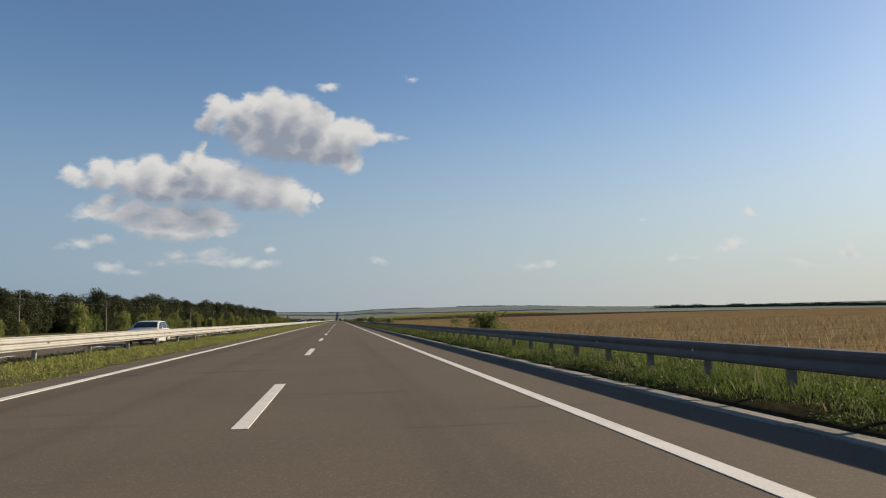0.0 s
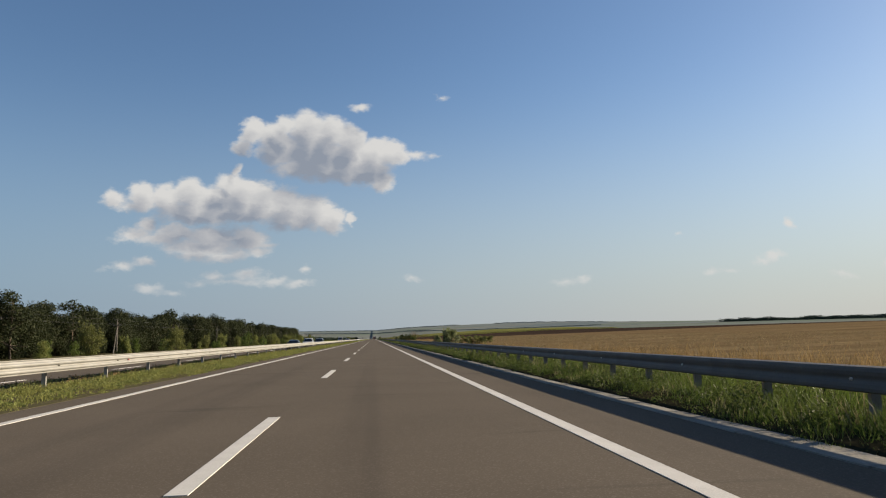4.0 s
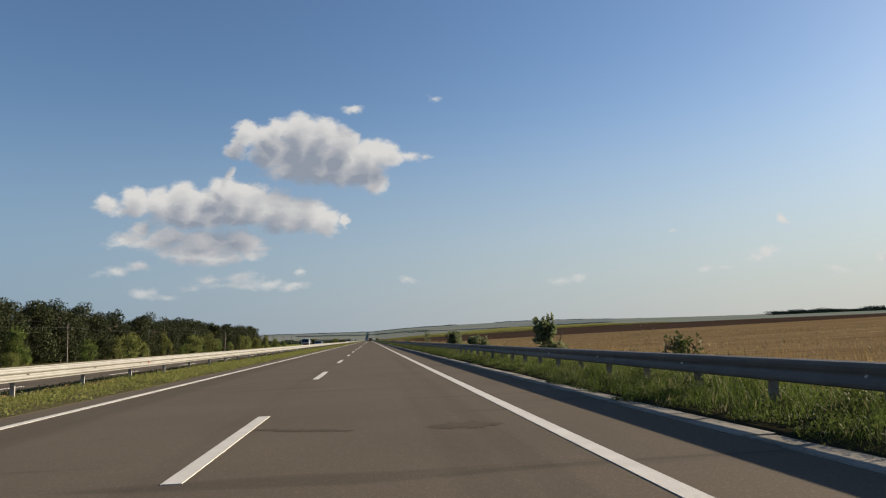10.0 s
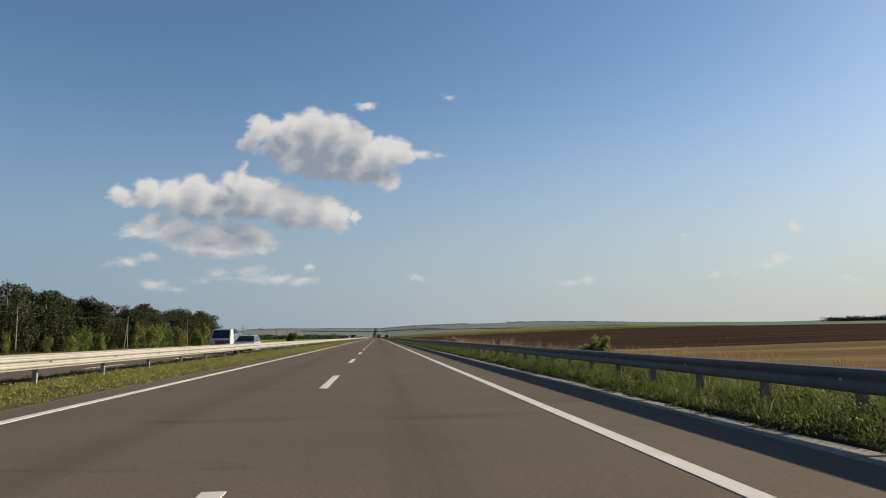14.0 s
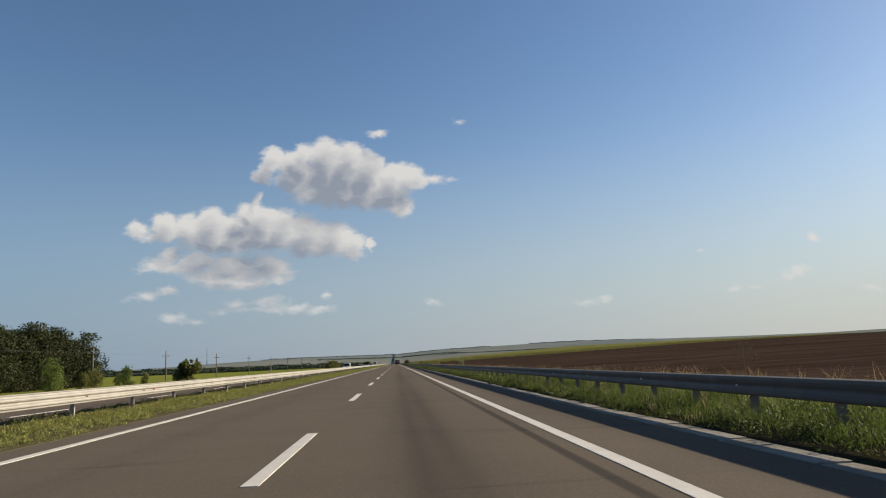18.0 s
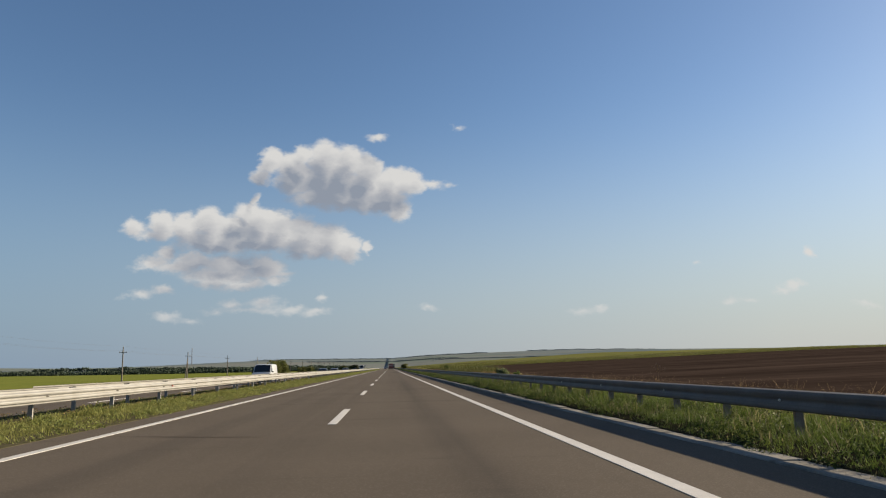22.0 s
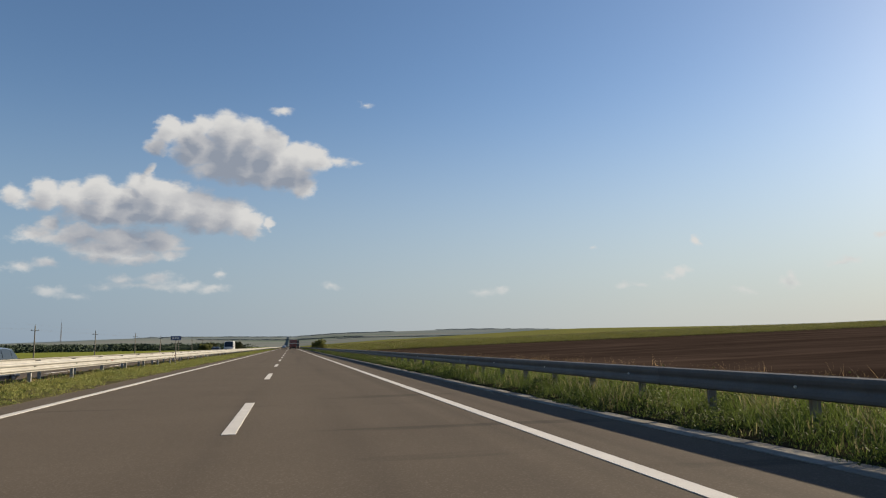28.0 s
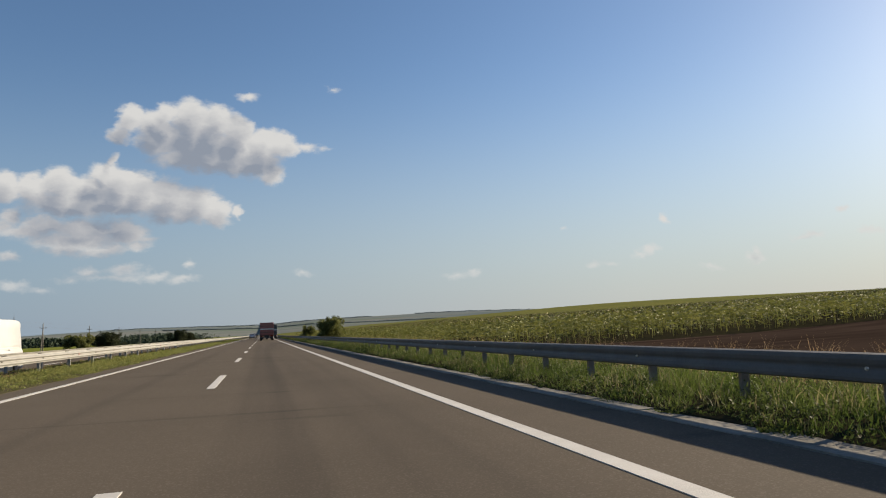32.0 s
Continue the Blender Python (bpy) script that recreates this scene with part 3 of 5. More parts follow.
slab("far_edge_line_outer", FAR_R - 8.2, FAR_R - 8.02, Y0, Y1, FAR_Z - 0.01, FAR_Z + 0.006, PAINT, "solid white edge line of the opposite shoulder", "road marking")

bm = bmesh.new()
box(bm, -0.085, 0.085, 0, 5.0, -0.01, 0.007)
DASH = bpy.data.meshes.new("lane_dash")
bm.to_mesh(DASH)
bm.free()
DASH.materials.append(PAINT)
DASH_STEP, DASH_SHIFT = 15.018, 0.0
for i in range(-3, 150):
    piece("lane_dash", DASH, road, pose(LANE, i * DASH_STEP + DASH_SHIFT, 0))
    if i < 110:
        piece("lane_dash", DASH, far_road, pose(FAR_R - 4.0, i * DASH_STEP + 6.0, FAR_Z))

# ---- barriers ----
def beam_mesh(name, length, mat, tall=1.0, deep=1.0, lip=0.0):
    """A W-shaped steel barrier beam along y, its back at x = 0, its face towards +x."""
    prof = [(0.0, 0.155), (0.022, 0.150), (0.030, 0.120), (0.075, 0.095), (0.083, 0.070), (0.075, 0.045), (0.020, 0.015), (0.014, 0.0),
            (0.020, -0.015), (0.075, -0.045), (0.083, -0.070), (0.075, -0.095), (0.030, -0.120), (0.022, -0.150), (0.0, -0.155)]
    if lip > 0:
        # a worn, flattened beam with a broad rounded top edge
        prof = [(-lip, 0.160), (0.046, 0.147), (0.055, 0.130), (0.060, 0.095), (0.052, 0.05), (0.036, 0.015), (0.034, 0.0),
                (0.036, -0.015), (0.052, -0.05), (0.060, -0.095), (0.056, -0.130), (0.03, -0.15), (0.0, -0.155)]
    prof = [(a * deep, c * tall) for a, c in prof]
    t = 0.006
    verts, faces, n = [], [], len(prof)
    for y in (0.0, length):
        verts += [(a, y, b) for a, b in prof] + [(a - t, y, b) for a, b in prof]
    for i in range(n - 1):
        faces += [(i, i + 1, 2 * n + i + 1, 2 * n + i), (n + i + 1, n + i, 3 * n + i, 3 * n + i + 1)]
        faces += [(i + 1, i, n + i, n + i + 1), (2 * n + i, 2 * n + i + 1, 3 * n + i + 1, 3 * n + i)]
    faces += [(0, 2 * n, 3 * n, n), (n - 1, 2 * n - 1, 4 * n - 1, 3 * n - 1)]
    return mesh_from(name, verts, faces, [mat])


def post_mesh(name, top, mat, depth=0.11, width=0.055):
    """A channel-section steel post with a spacer block."""
    bm = bmesh.new()
    t = 0.008
    box(bm, -depth / 2, depth / 2, -width / 2, -width / 2 + t, -0.4, top)
    box(bm, -depth / 2, -depth / 2 + t, -width / 2 + t, width / 2, -0.4, top)
    box(bm, depth / 2 - t, depth / 2, -width / 2 + t, width / 2, -0.4, top)
    me = bpy.data.meshes.new(name)
    bm.to_mesh(me)
    bm.free()
    me.materials.append(mat)
    return me


def block_mesh(name, w, mat):
    bm = bmesh.new()
    box(bm, -w / 2, w / 2, -0.05, 0.05, -0.09, 0.09, 0.008)
    me = bpy.data.meshes.new(name)
    bm.to_mesh(me)
    bm.free()
    me.materials.append(mat)
    return me


RAIL_Z, LEFT_Z = 0.532, 0.57
SECTION, BAY = 96.0, 4.42           # length of a guardrail section; post spacing of the median barrier
SIDE_Y, MEDIAN_Y = -47.28, -44.0    # where the two barriers begin
side_beam, side_post, side_block = beam_mesh("beam", 4.0, SHADED_STEEL, 0.87, 1.0, 0.014), post_mesh("post", RAIL_Z + 0.12, POST_STEEL), block_mesh("spacer", 0.16, SHADED_STEEL)
med_beam, med_post, med_block = beam_mesh("beam", BAY, SUNLIT_STEEL, 1.08, 1.05), post_mesh("post", LEFT_Z + 0.10, SUNLIT_STEEL), block_mesh("spacer", 0.62, SUNLIT_STEEL)


def reflector_mesh():
    bm = bmesh.new()
    box(bm, 0.0, 0.03, -0.05, 0.05, -0.025, 0.03, 0.008)
    me = bpy.data.meshes.new("reflector")
    bm.to_mesh(me)
    bm.free()
    me.materials.append(RED_MARK)
    return me


REFLECTOR = reflector_mesh()


def bolt_mesh():
    """A dark slotted bolt head with its washer in the trough of the beam."""
    bm = bmesh.new()
    box(bm, 0.0, 0.012, -0.045, 0.045, -0.02, 0.02, 0.005)
    bmesh.ops.create_cone(bm, cap_ends=True, segments=8, radius1=0.018, radius2=0.014, depth=0.02, matrix=pose(0.018, 0, 0, 0, 90, 0))
    me = bpy.data.meshes.new("bolt_plate")
    bm.to_mesh(me)
    bm.free()
    me.materials.append(POST_STEEL)
    return me


BOLT = bolt_mesh()


def side_bolt_mesh():
    """A shiny round bolt head on the face of the guardrail."""
    bm = bmesh.new()
    bmesh.ops.create_cone(bm, cap_ends=True, segments=8, radius1=0.022, radius2=0.012, depth=0.018, matrix=pose(0.009, 0, 0, 0, 90, 0))
    me = bpy.data.meshes.new("bolt")
    bm.to_mesh(me)
    bm.free()
    me.materials.append(ZINC)
    return me


SIDE_BOLT = side_bolt_mesh()


def side_barrier():
    ob = tagged(new("guardrail"), "galvanized W-beam guardrail, toned as shaded, on steel posts along the verge", "guardrail", "roadside guardrail sections")
    for i in range(int(SECTION / 2)):
        piece("post", side_post, ob, pose(0.20, i * 2.0 + 1.0, 0))
        if i % 2 == 0:
            piece("beam", side_beam, ob, pose(0, i * 2.0, RAIL_Z, 0, 0, 0) @ Matrix.Scale(-1, 4, (1, 0, 0)))
            piece("spacer", side_block, ob, pose(0.08, i * 2.0 + 1.0, RAIL_Z))
            piece("bolt", SIDE_BOLT, ob, pose(-0.036, i * 2.0 + 1.0, RAIL_Z, 0, 0, 180))
    return ob


def median_barrier(gap, lift):
    """Two beams back to back on one row of posts, or set apart on a row each."""
    ob = tagged(new("median_barrier"), "pale double-sided W-beam barrier on short steel posts in the median" if gap < 1 else "pair of pale W-beam barriers standing apart in the median", "guardrail", "median barrier sections")
    for i in range(22):
        y = i * BAY + BAY / 2
        piece("post", med_post, ob, pose(-gap / 2 if gap < 1 else -0.12, y, 0))
        piece("spacer", med_block if gap < 1 else side_block, ob, pose(-gap / 2 if gap < 1 else -0.06, y, LEFT_Z))
        if gap > 1:
            piece("post", med_post, ob, pose(-gap + 0.12, y, lift))
            piece("spacer", side_block, ob, pose(-gap + 0.06, y, LEFT_Z + lift))
        piece("beam", med_beam, ob, pose(0, i * BAY, LEFT_Z))
        piece("beam", med_beam, ob, pose(-gap, (i + 1) * BAY, LEFT_Z + lift, 0, 0, 180))
        piece("bolt_plate", BOLT, ob, pose(0.035, y, LEFT_Z))
        if i % 6 == 1:
            piece("reflector", REFLECTOR, ob, pose(0.035, y + 1.0, LEFT_Z))
    return ob


first = side_barrier()
first.location = (SIDE_RAIL, SIDE_Y, 0)
close, apart = median_barrier(0.68, 0.02), median_barrier(1.35, 0.05)
close.location = (MEDIAN_RAIL, MEDIAN_Y, 0)
APART_FROM = 7
apart.location = (MEDIAN_RAIL, MEDIAN_Y + APART_FROM * 22 * BAY, 0)
for k in range(1, 14):
    copy_thing(first, pose(SIDE_RAIL, SIDE_Y + k * SECTION, 0))
    if k != APART_FROM:
        copy_thing(close if k < APART_FROM else apart, pose(MEDIAN_RAIL, MEDIAN_Y + k * 22 * BAY, 0))
for nm, me, x, y, z in (("far_guardrail", side_beam, SIDE_RAIL, SIDE_Y + 14 * SECTION, RAIL_Z), ("far_median_barrier", med_beam, MEDIAN_RAIL, MEDIAN_Y + 14 * 22 * BAY, LEFT_Z)):
    ob = tagged(new(nm, beam_mesh(nm, Y1 - y, me.materials[0])), "distant run of steel barrier along the road", "guardrail")
    ob.matrix_basis = pose(x, y, z) @ (Matrix.Scale(-1, 4, (1, 0, 0)) if x > 0 else Matrix.Identity(4))

# kerb stones between the asphalt and the verge
def kerb_mesh(seed):
    random.seed(seed)
    bm = bmesh.new()
    box(bm, 0.0, 0.38, 0.02, 1.98, -0.2, 0.006, 0.006)
    for v in bm.verts:
        v.co.x += random.uniform(-0.014, 0.014) + (random.uniform(-0.05, 0.03) if v.co.x > 0.2 else 0)
        v.co.z += random.uniform(-0.006, 0.006)
    me = bpy.data.meshes.new("kerb_stone")
    bm.to_mesh(me)
    bm.free()
    me.materials.append(CONCRETE)
    return me


KERBS = [kerb_mesh(k) for k in range(5)]
for k in range(4):
    ob = tagged(new("kerb"), "pale worn concrete kerb stones along the shoulder", "kerb", kind="structure")
    for i in range(140):
        y = -20 + (k * 140 + i) * 2.0
        random.seed(1000 + k * 140 + i)
        piece("kerb_stone", KERBS[random.randrange(5)], ob, pose(ROAD_R + 0.008 + random.uniform(0, 0.02), y, random.uniform(-0.003, 0.004), 0, random.uniform(-0.5, 0.5), random.uniform(-0.5, 0.5)))

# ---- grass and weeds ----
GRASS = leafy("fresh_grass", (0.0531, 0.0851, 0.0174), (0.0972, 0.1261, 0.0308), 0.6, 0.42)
PALE_GRASS = leafy("pale_grass_stems", (0.1224, 0.1224, 0.0536), (0.1760, 0.1568, 0.0833), 0.6, 0.4)
LOW_GRASS = leafy("low_median_grass", (0.1362, 0.1472, 0.0386), (0.2070, 0.2070, 0.0690), 0.7, 0.4)
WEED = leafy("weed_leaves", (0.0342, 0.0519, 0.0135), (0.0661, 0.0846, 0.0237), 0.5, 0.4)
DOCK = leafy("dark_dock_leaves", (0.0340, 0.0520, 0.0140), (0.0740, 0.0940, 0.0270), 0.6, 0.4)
LOW_WEED = leafy("low_weed_leaves", (0.1150, 0.1426, 0.0386), (0.2116, 0.2208, 0.0736), 0.5, 0.4)
DRY = leafy("dry_straw", (0.2558, 0.1827, 0.0853), (0.1827, 0.1218, 0.0548), 0.8, 0.3)
STRAW_FLUFF = leafy("pale_dry_straw", (0.310, 0.225, 0.130), (0.225, 0.158, 0.088), 0.8, 0.45)
REED = leafy("reed_leaves", (0.062, 0.076, 0.021), (0.112, 0.110, 0.034), 0.6, 0.35)


def blades(rng, n, x, y, h, width, lean):
    """Grass blades as bent strips of two faces: arrays of vertices and faces."""
    a = rng.uniform(0, 2 * np.pi, n)
    side_v = np.stack([np.cos(a), np.sin(a), np.zeros(n)], 1) * (width / 2)[:, None]
    la = rng.uniform(0, 2 * np.pi, n)
    tip = np.stack([np.cos(la), np.sin(la)], 1) * (h * rng.uniform(0.1, lean, n))[:, None]
    base = np.stack([x, y, np.full(n, -0.02)], 1)
    mid = base + np.concatenate([tip * 0.35, (h * 0.6)[:, None]], 1)
    top = base + np.concatenate([tip, h[:, None]], 1)
    v = np.stack([base - side_v, base + side_v, mid + side_v * 0.8, mid - side_v * 0.8, top], 1).reshape(-1, 3)
    k = np.arange(n)[:, None] * 5
    return v, np.concatenate([k + [0, 1, 2, 3]], 1), np.concatenate([k + [3, 2, 4]], 1)


def leaf_quads(rng, centres, size, flat=1.0):
    """Leaf-shaped quads in any direction at the given places."""
    n = len(centres)
    u = rng.normal(size=(n, 3))
    u /= np.linalg.norm(u, axis=1)[:, None]
    w = np.cross(u, rng.normal(size=(n, 3)))
    w /= np.linalg.norm(w, axis=1)[:, None]
    u, w = u * (1, 1, flat), w * (1, 1, flat)
    s = size * rng.uniform(0.6, 1.3, n)[:, None]
    v = np.stack([centres - u * s, centres + w * s * 0.45, centres + u * s, centres - w * s * 0.45], 1).reshape(-1, 3)
    return v, np.arange(n)[:, None] * 4 + np.array([0, 1, 2, 3])


def strip_mesh(name, seed, length, x0, x1, n, tall, width, lean, mats, broad=0, clump=1.0, rise=0.05):
    rng = np.random.default_rng(seed)
    cx, cy, ch = rng.uniform(x0, x1, n // 12), rng.uniform(0, length, n // 12), rng.uniform(0.45, 1.0, n // 12) ** clump
    pick = rng.integers(0, n // 12, n)
    x = np.clip(cx[pick] + rng.normal(0, 0.09, n), x0, x1)
    y = np.clip(cy[pick] + rng.normal(0, 0.12, n), 0, length)
    h = tall * ch[pick] * rng.uniform(0.45, 1.0, n) * np.clip((x - x0) / rise + 0.25, 0, 1)
    v, f4, f3 = blades(rng, n, x, y, h, width * rng.uniform(0.6, 1.3, n), lean)
    verts, faces, idx = v.tolist(), f4.tolist() + f3.tolist(), [0] * (2 * n)
    if broad:
        m = broad // 10
        bx, by, bh = rng.uniform(x0 + 0.05, x1, m), rng.uniform(0, length, m), rng.uniform(0.4, 1.1, m) * tall
        p = rng.integers(0, m, broad)
        c = np.stack([bx[p] + rng.normal(0, 0.10, broad), by[p] + rng.normal(0, 0.10, broad), bh[p] * rng.uniform(0.05, 1.0, broad) * np.clip((bx[p] - x0) / rise + 0.25, 0, 1)], 1)
        lv, lf = leaf_quads(rng, c, 0.034)
        o = len(verts)
        verts += lv.tolist()
        faces += (lf + o).tolist()
        idx += [1] * broad
    return mesh_from(name, verts, faces, mats, idx)


def fine_blades(rng, x, y, h, width, lean):
    """Slim straight blades of one face each."""
    n = len(x)
    a, la = rng.uniform(0, 2 * np.pi, n), rng.uniform(0, 2 * np.pi, n)
    w = np.stack([np.cos(a), np.sin(a), np.zeros(n)], 1) * (width * rng.uniform(0.6, 1.4, n) / 2)[:, None]
    base = np.stack([x, y, np.full(n, -0.02)], 1)
    tip = base + np.stack([np.cos(la) * h * lean * rng.uniform(0.1, 1, n), np.sin(la) * h * lean * rng.uniform(0.1, 1, n), h], 1)
    return np.stack([base - w, base + w, tip], 1).reshape(-1, 3), np.arange(n)[:, None] * 3 + np.array([0, 1, 2])


def wander(rng, y, length, terms=9):
    """A slow random swing along the road, the same at both ends of a block."""
    s = np.zeros_like(y)
    for k in range(1, terms):
        s += np.sin(2 * np.pi * k * y / length + rng.uniform(0, 6.28)) * rng.uniform(0.3, 1.0) / k ** 0.35
    return s / 2.4


def turf_mesh(name, seed, length, x0, x1, profile, n_fine, n_bent, n_broad, mats, width=0.011, lean=0.7, leaf=0.03, ragged=0.12, ground=None, heap=0.0):
    """Grass of fine blades, longer bent blades and broad-leaved weeds; profile gives the usual height at a place across."""
    rng = np.random.default_rng(seed)
    state = int(rng.integers(1e6))

    def spread(n, tuft, wide=0.08):
        m = max(4, n // tuft)
        cx, cy, ch = x0 + (x1 - x0) * rng.uniform(0, 1, m) ** 1.3, rng.uniform(0, length, m), rng.uniform(0.45, 1.15, m)
        q = rng.integers(0, m, n)
        x, y = cx[q] + rng.normal(0, wide, n), np.mod(cy[q] + rng.normal(0, wide * 1.25, n), length)
        wv = np.random.default_rng(state)
        tall, edge = 1 + 0.36 * wander(wv, y, length, 14), ragged * wander(wv, y, length, 40)
        h = np.maximum(profile(x - edge), 0.0) * tall * ch[q] * rng.uniform(0.5, 1.0, n)
        ok = (h > 0.012) & (x < x1 + 0.1)
        return x[ok], y[ok], h[ok]
    verts, faces, idx, o = [], [], [], 0
    x, y, h = spread(n_fine, 14)
    v, f = fine_blades(rng, x, y, h, width, lean)
    verts, faces, idx = v.tolist(), f.tolist(), [0] * len(f)
    x, y, h = spread(n_bent, 7)
    v, f4, f3 = blades(rng, len(x), x, y, h * 1.2, width * 1.3 * rng.uniform(0.6, 1.3, len(x)), 0.9)
    o = len(verts)
    verts += v.tolist()
    faces += (f4 + o).tolist() + (f3 + o).tolist()
    idx += [1] * (2 * len(x))
    x, y, h = spread(n_broad, 120 if heap else 26, heap or 0.08)
    v, f = leaf_quads(rng, np.stack([x, y, h * rng.uniform(0.1, 1.1, len(x))], 1), leaf)
    o = len(verts)
    verts += v.tolist()
    faces += (f + o).tolist()
    idx += [2] * len(f)
    verts = np.array(verts)
    if ground:
        verts[:, 2] += ground(verts[:, 0])
    return mesh_from(name, verts, faces, mats, idx)


def verge_height(x):
    """Usual height of the growth over the bank: a thick low edge at the kerb, taller behind the rail."""
    return np.where(x < 5.62, 0.0, 0.045 + 0.14 * smooth_step(5.68, 6.02, x) + 0.09 * smooth_step(6.0, 6.5, x) + 0.20 * smooth_step(6.5, 7.3, x))


def median_height(x):
    return np.clip((ROAD_L + 0.02 - x) * 0.5, 0.0, 0.12) + 0.03 * (x < ROAD_L) + 0.08 * smooth_step(-5.9, -6.7, x)


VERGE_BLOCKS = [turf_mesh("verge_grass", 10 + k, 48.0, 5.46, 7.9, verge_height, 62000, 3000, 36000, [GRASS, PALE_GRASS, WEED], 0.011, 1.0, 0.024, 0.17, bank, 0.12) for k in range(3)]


def lush_height(x):
    """Usual height of the growth where broad weeds hang over the kerb."""
    return np.where(x < 5.62, 0.0, 0.05 + 0.19 * smooth_step(5.66, 5.98, x) + 0.08 * smooth_step(5.95, 6.4, x) + 0.16 * smooth_step(6.5, 7.3, x))


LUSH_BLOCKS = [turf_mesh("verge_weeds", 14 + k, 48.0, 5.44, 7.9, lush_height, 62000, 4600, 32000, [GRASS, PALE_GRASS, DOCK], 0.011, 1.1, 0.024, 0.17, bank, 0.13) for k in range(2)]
MEDIAN_BLOCKS = [turf_mesh("median_grass", 20 + k, 48.0, -6.9, ROAD_L + 0.12, median_height, 30000, 3500, 12000, [LOW_GRASS, LOW_GRASS, LOW_WEED], 0.015, 1.1, 0.032, 0.20) for k in range(3)]
UNDER_BLOCKS = [strip_mesh("barrier_grass", 30 + k, 48.0, -9.2, -6.9, 10000, 0.14, 0.022, 1.0, [LOW_GRASS, DRY], 1800, 1.6) for k in range(2)]
DRY_BLOCKS = [strip_mesh("dry_grass", 40 + k, 48.0, 8.2, 12.5, 6500, 0.85, 0.011, 0.5, [DRY, DRY], 500, 2.6) for k in range(3)]
TUFT_BLOCKS = [strip_mesh("dry_tufts", 50 + k, 48.0, 8.4, 11.5, 12000, 1.25, 0.006, 0.5, [STRAW_FLUFF], 0, 4.0) for k in range(2)]
FAR_VERGE = [strip_mesh("far_verge_grass", 46 + k, 48.0, -26.0, FAR_L - 0.1, 5000, 0.4, 0.03, 0.7, [GRASS, DRY], 1500, 1.8) for k in range(2)]
for k in range(-1, 23):
    y = k * 48.0
    random.seed(k + 77)
    for nm, blocks, lab in (("verge_grass", VERGE_BLOCKS, "knee-high fresh green grass and weeds under the guardrail"), ("median_grass", MEDIAN_BLOCKS, "short yellow-green clumpy grass along the median"),
                            ("barrier_grass", UNDER_BLOCKS, "thin low grass beneath the median barrier"), ("dry_grass", DRY_BLOCKS, "tall straw-coloured dry grass behind the guardrail"),
                            ("far_verge_grass", FAR_VERGE, "rough grass beyond the opposite shoulder")):
        if nm == "dry_grass" and k >= 9:
            nm, blocks, lab = "dry_tufts", TUFT_BLOCKS, "scattered tan tufts of dry grass beside the ploughed field"
        if nm == "verge_grass" and (12 <= k <= 13 or k >= 16):
            nm, blocks, lab = "verge_weeds", LUSH_BLOCKS, "lush dark green weeds and grass hanging over the kerb"
        ob = tagged(new(nm, blocks[random.randrange(len(blocks))]), lab, "grass", kind="stuff")
        ob.location = (0, y, -0.5 if nm == "far_verge_grass" else 0.0)
        if nm == "dry_tufts" and k > 9:
            ob.scale = (1, 1, 0.6)      # thinner and lower farther on

# ---- bushes and trees ----
BARK = material("bark", (0.096, 0.072, 0.052), 0.9, second=(0.056, 0.044, 0.032), scale=6, fine=40, amount=0.9, bump=0.6)
LEAF_DARK = leafy("dark_forest_leaves", (0.0234, 0.0315, 0.0135), (0.0360, 0.0414, 0.0171), 0.5, 0.25)
LEAF_HEDGE = leafy("hedge_leaves", (0.0343, 0.0490, 0.0154), (0.0561, 0.0714, 0.0224), 0.5, 0.35)
LEAF_OLIVE = leafy("olive_leaves", (0.0924, 0.1056, 0.0308), (0.1496, 0.1540, 0.0528), 0.5, 0.4)
LEAF_MID = leafy("mid_green_leaves", (0.0669, 0.1047, 0.0264), (0.1126, 0.1426, 0.0378), 0.5, 0.45)
LEAF_LIGHT = leafy("young_leaves", (0.1122, 0.1346, 0.0374), (0.1945, 0.2057, 0.0673), 0.5, 0.45)
LEAF_SILVER = leafy("grey_green_leaves", (0.075, 0.102, 0.036), (0.270, 0.290, 0.165), 0.45, 0.42)


def crown_mesh(name, seed, lumps, count, leaf, mat):
    """Leaves thrown on and in a set of lumps (centre, radii), denser outside, with gaps."""
    rng = np.random.default_rng(seed)
    lumps = np.array(lumps, dtype=float)
    vol = (lumps[:, 3] * lumps[:, 4] * lumps[:, 5]) ** 0.67
    p = rng.choice(len(lumps), count, p=vol / vol.sum())
    d = rng.normal(size=(count, 3))
    d /= np.linalg.norm(d, axis=1)[:, None]
    r = rng.uniform(0.15, 1.0, count) ** 0.45 * (1 + rng.normal(0, 0.07, count))
    c = lumps[p, :3] + d * r[:, None] * lumps[p, 3:6]
    v, f = leaf_quads(rng, c, leaf)
    return mesh_from(name, v.tolist(), f.tolist(), [mat])


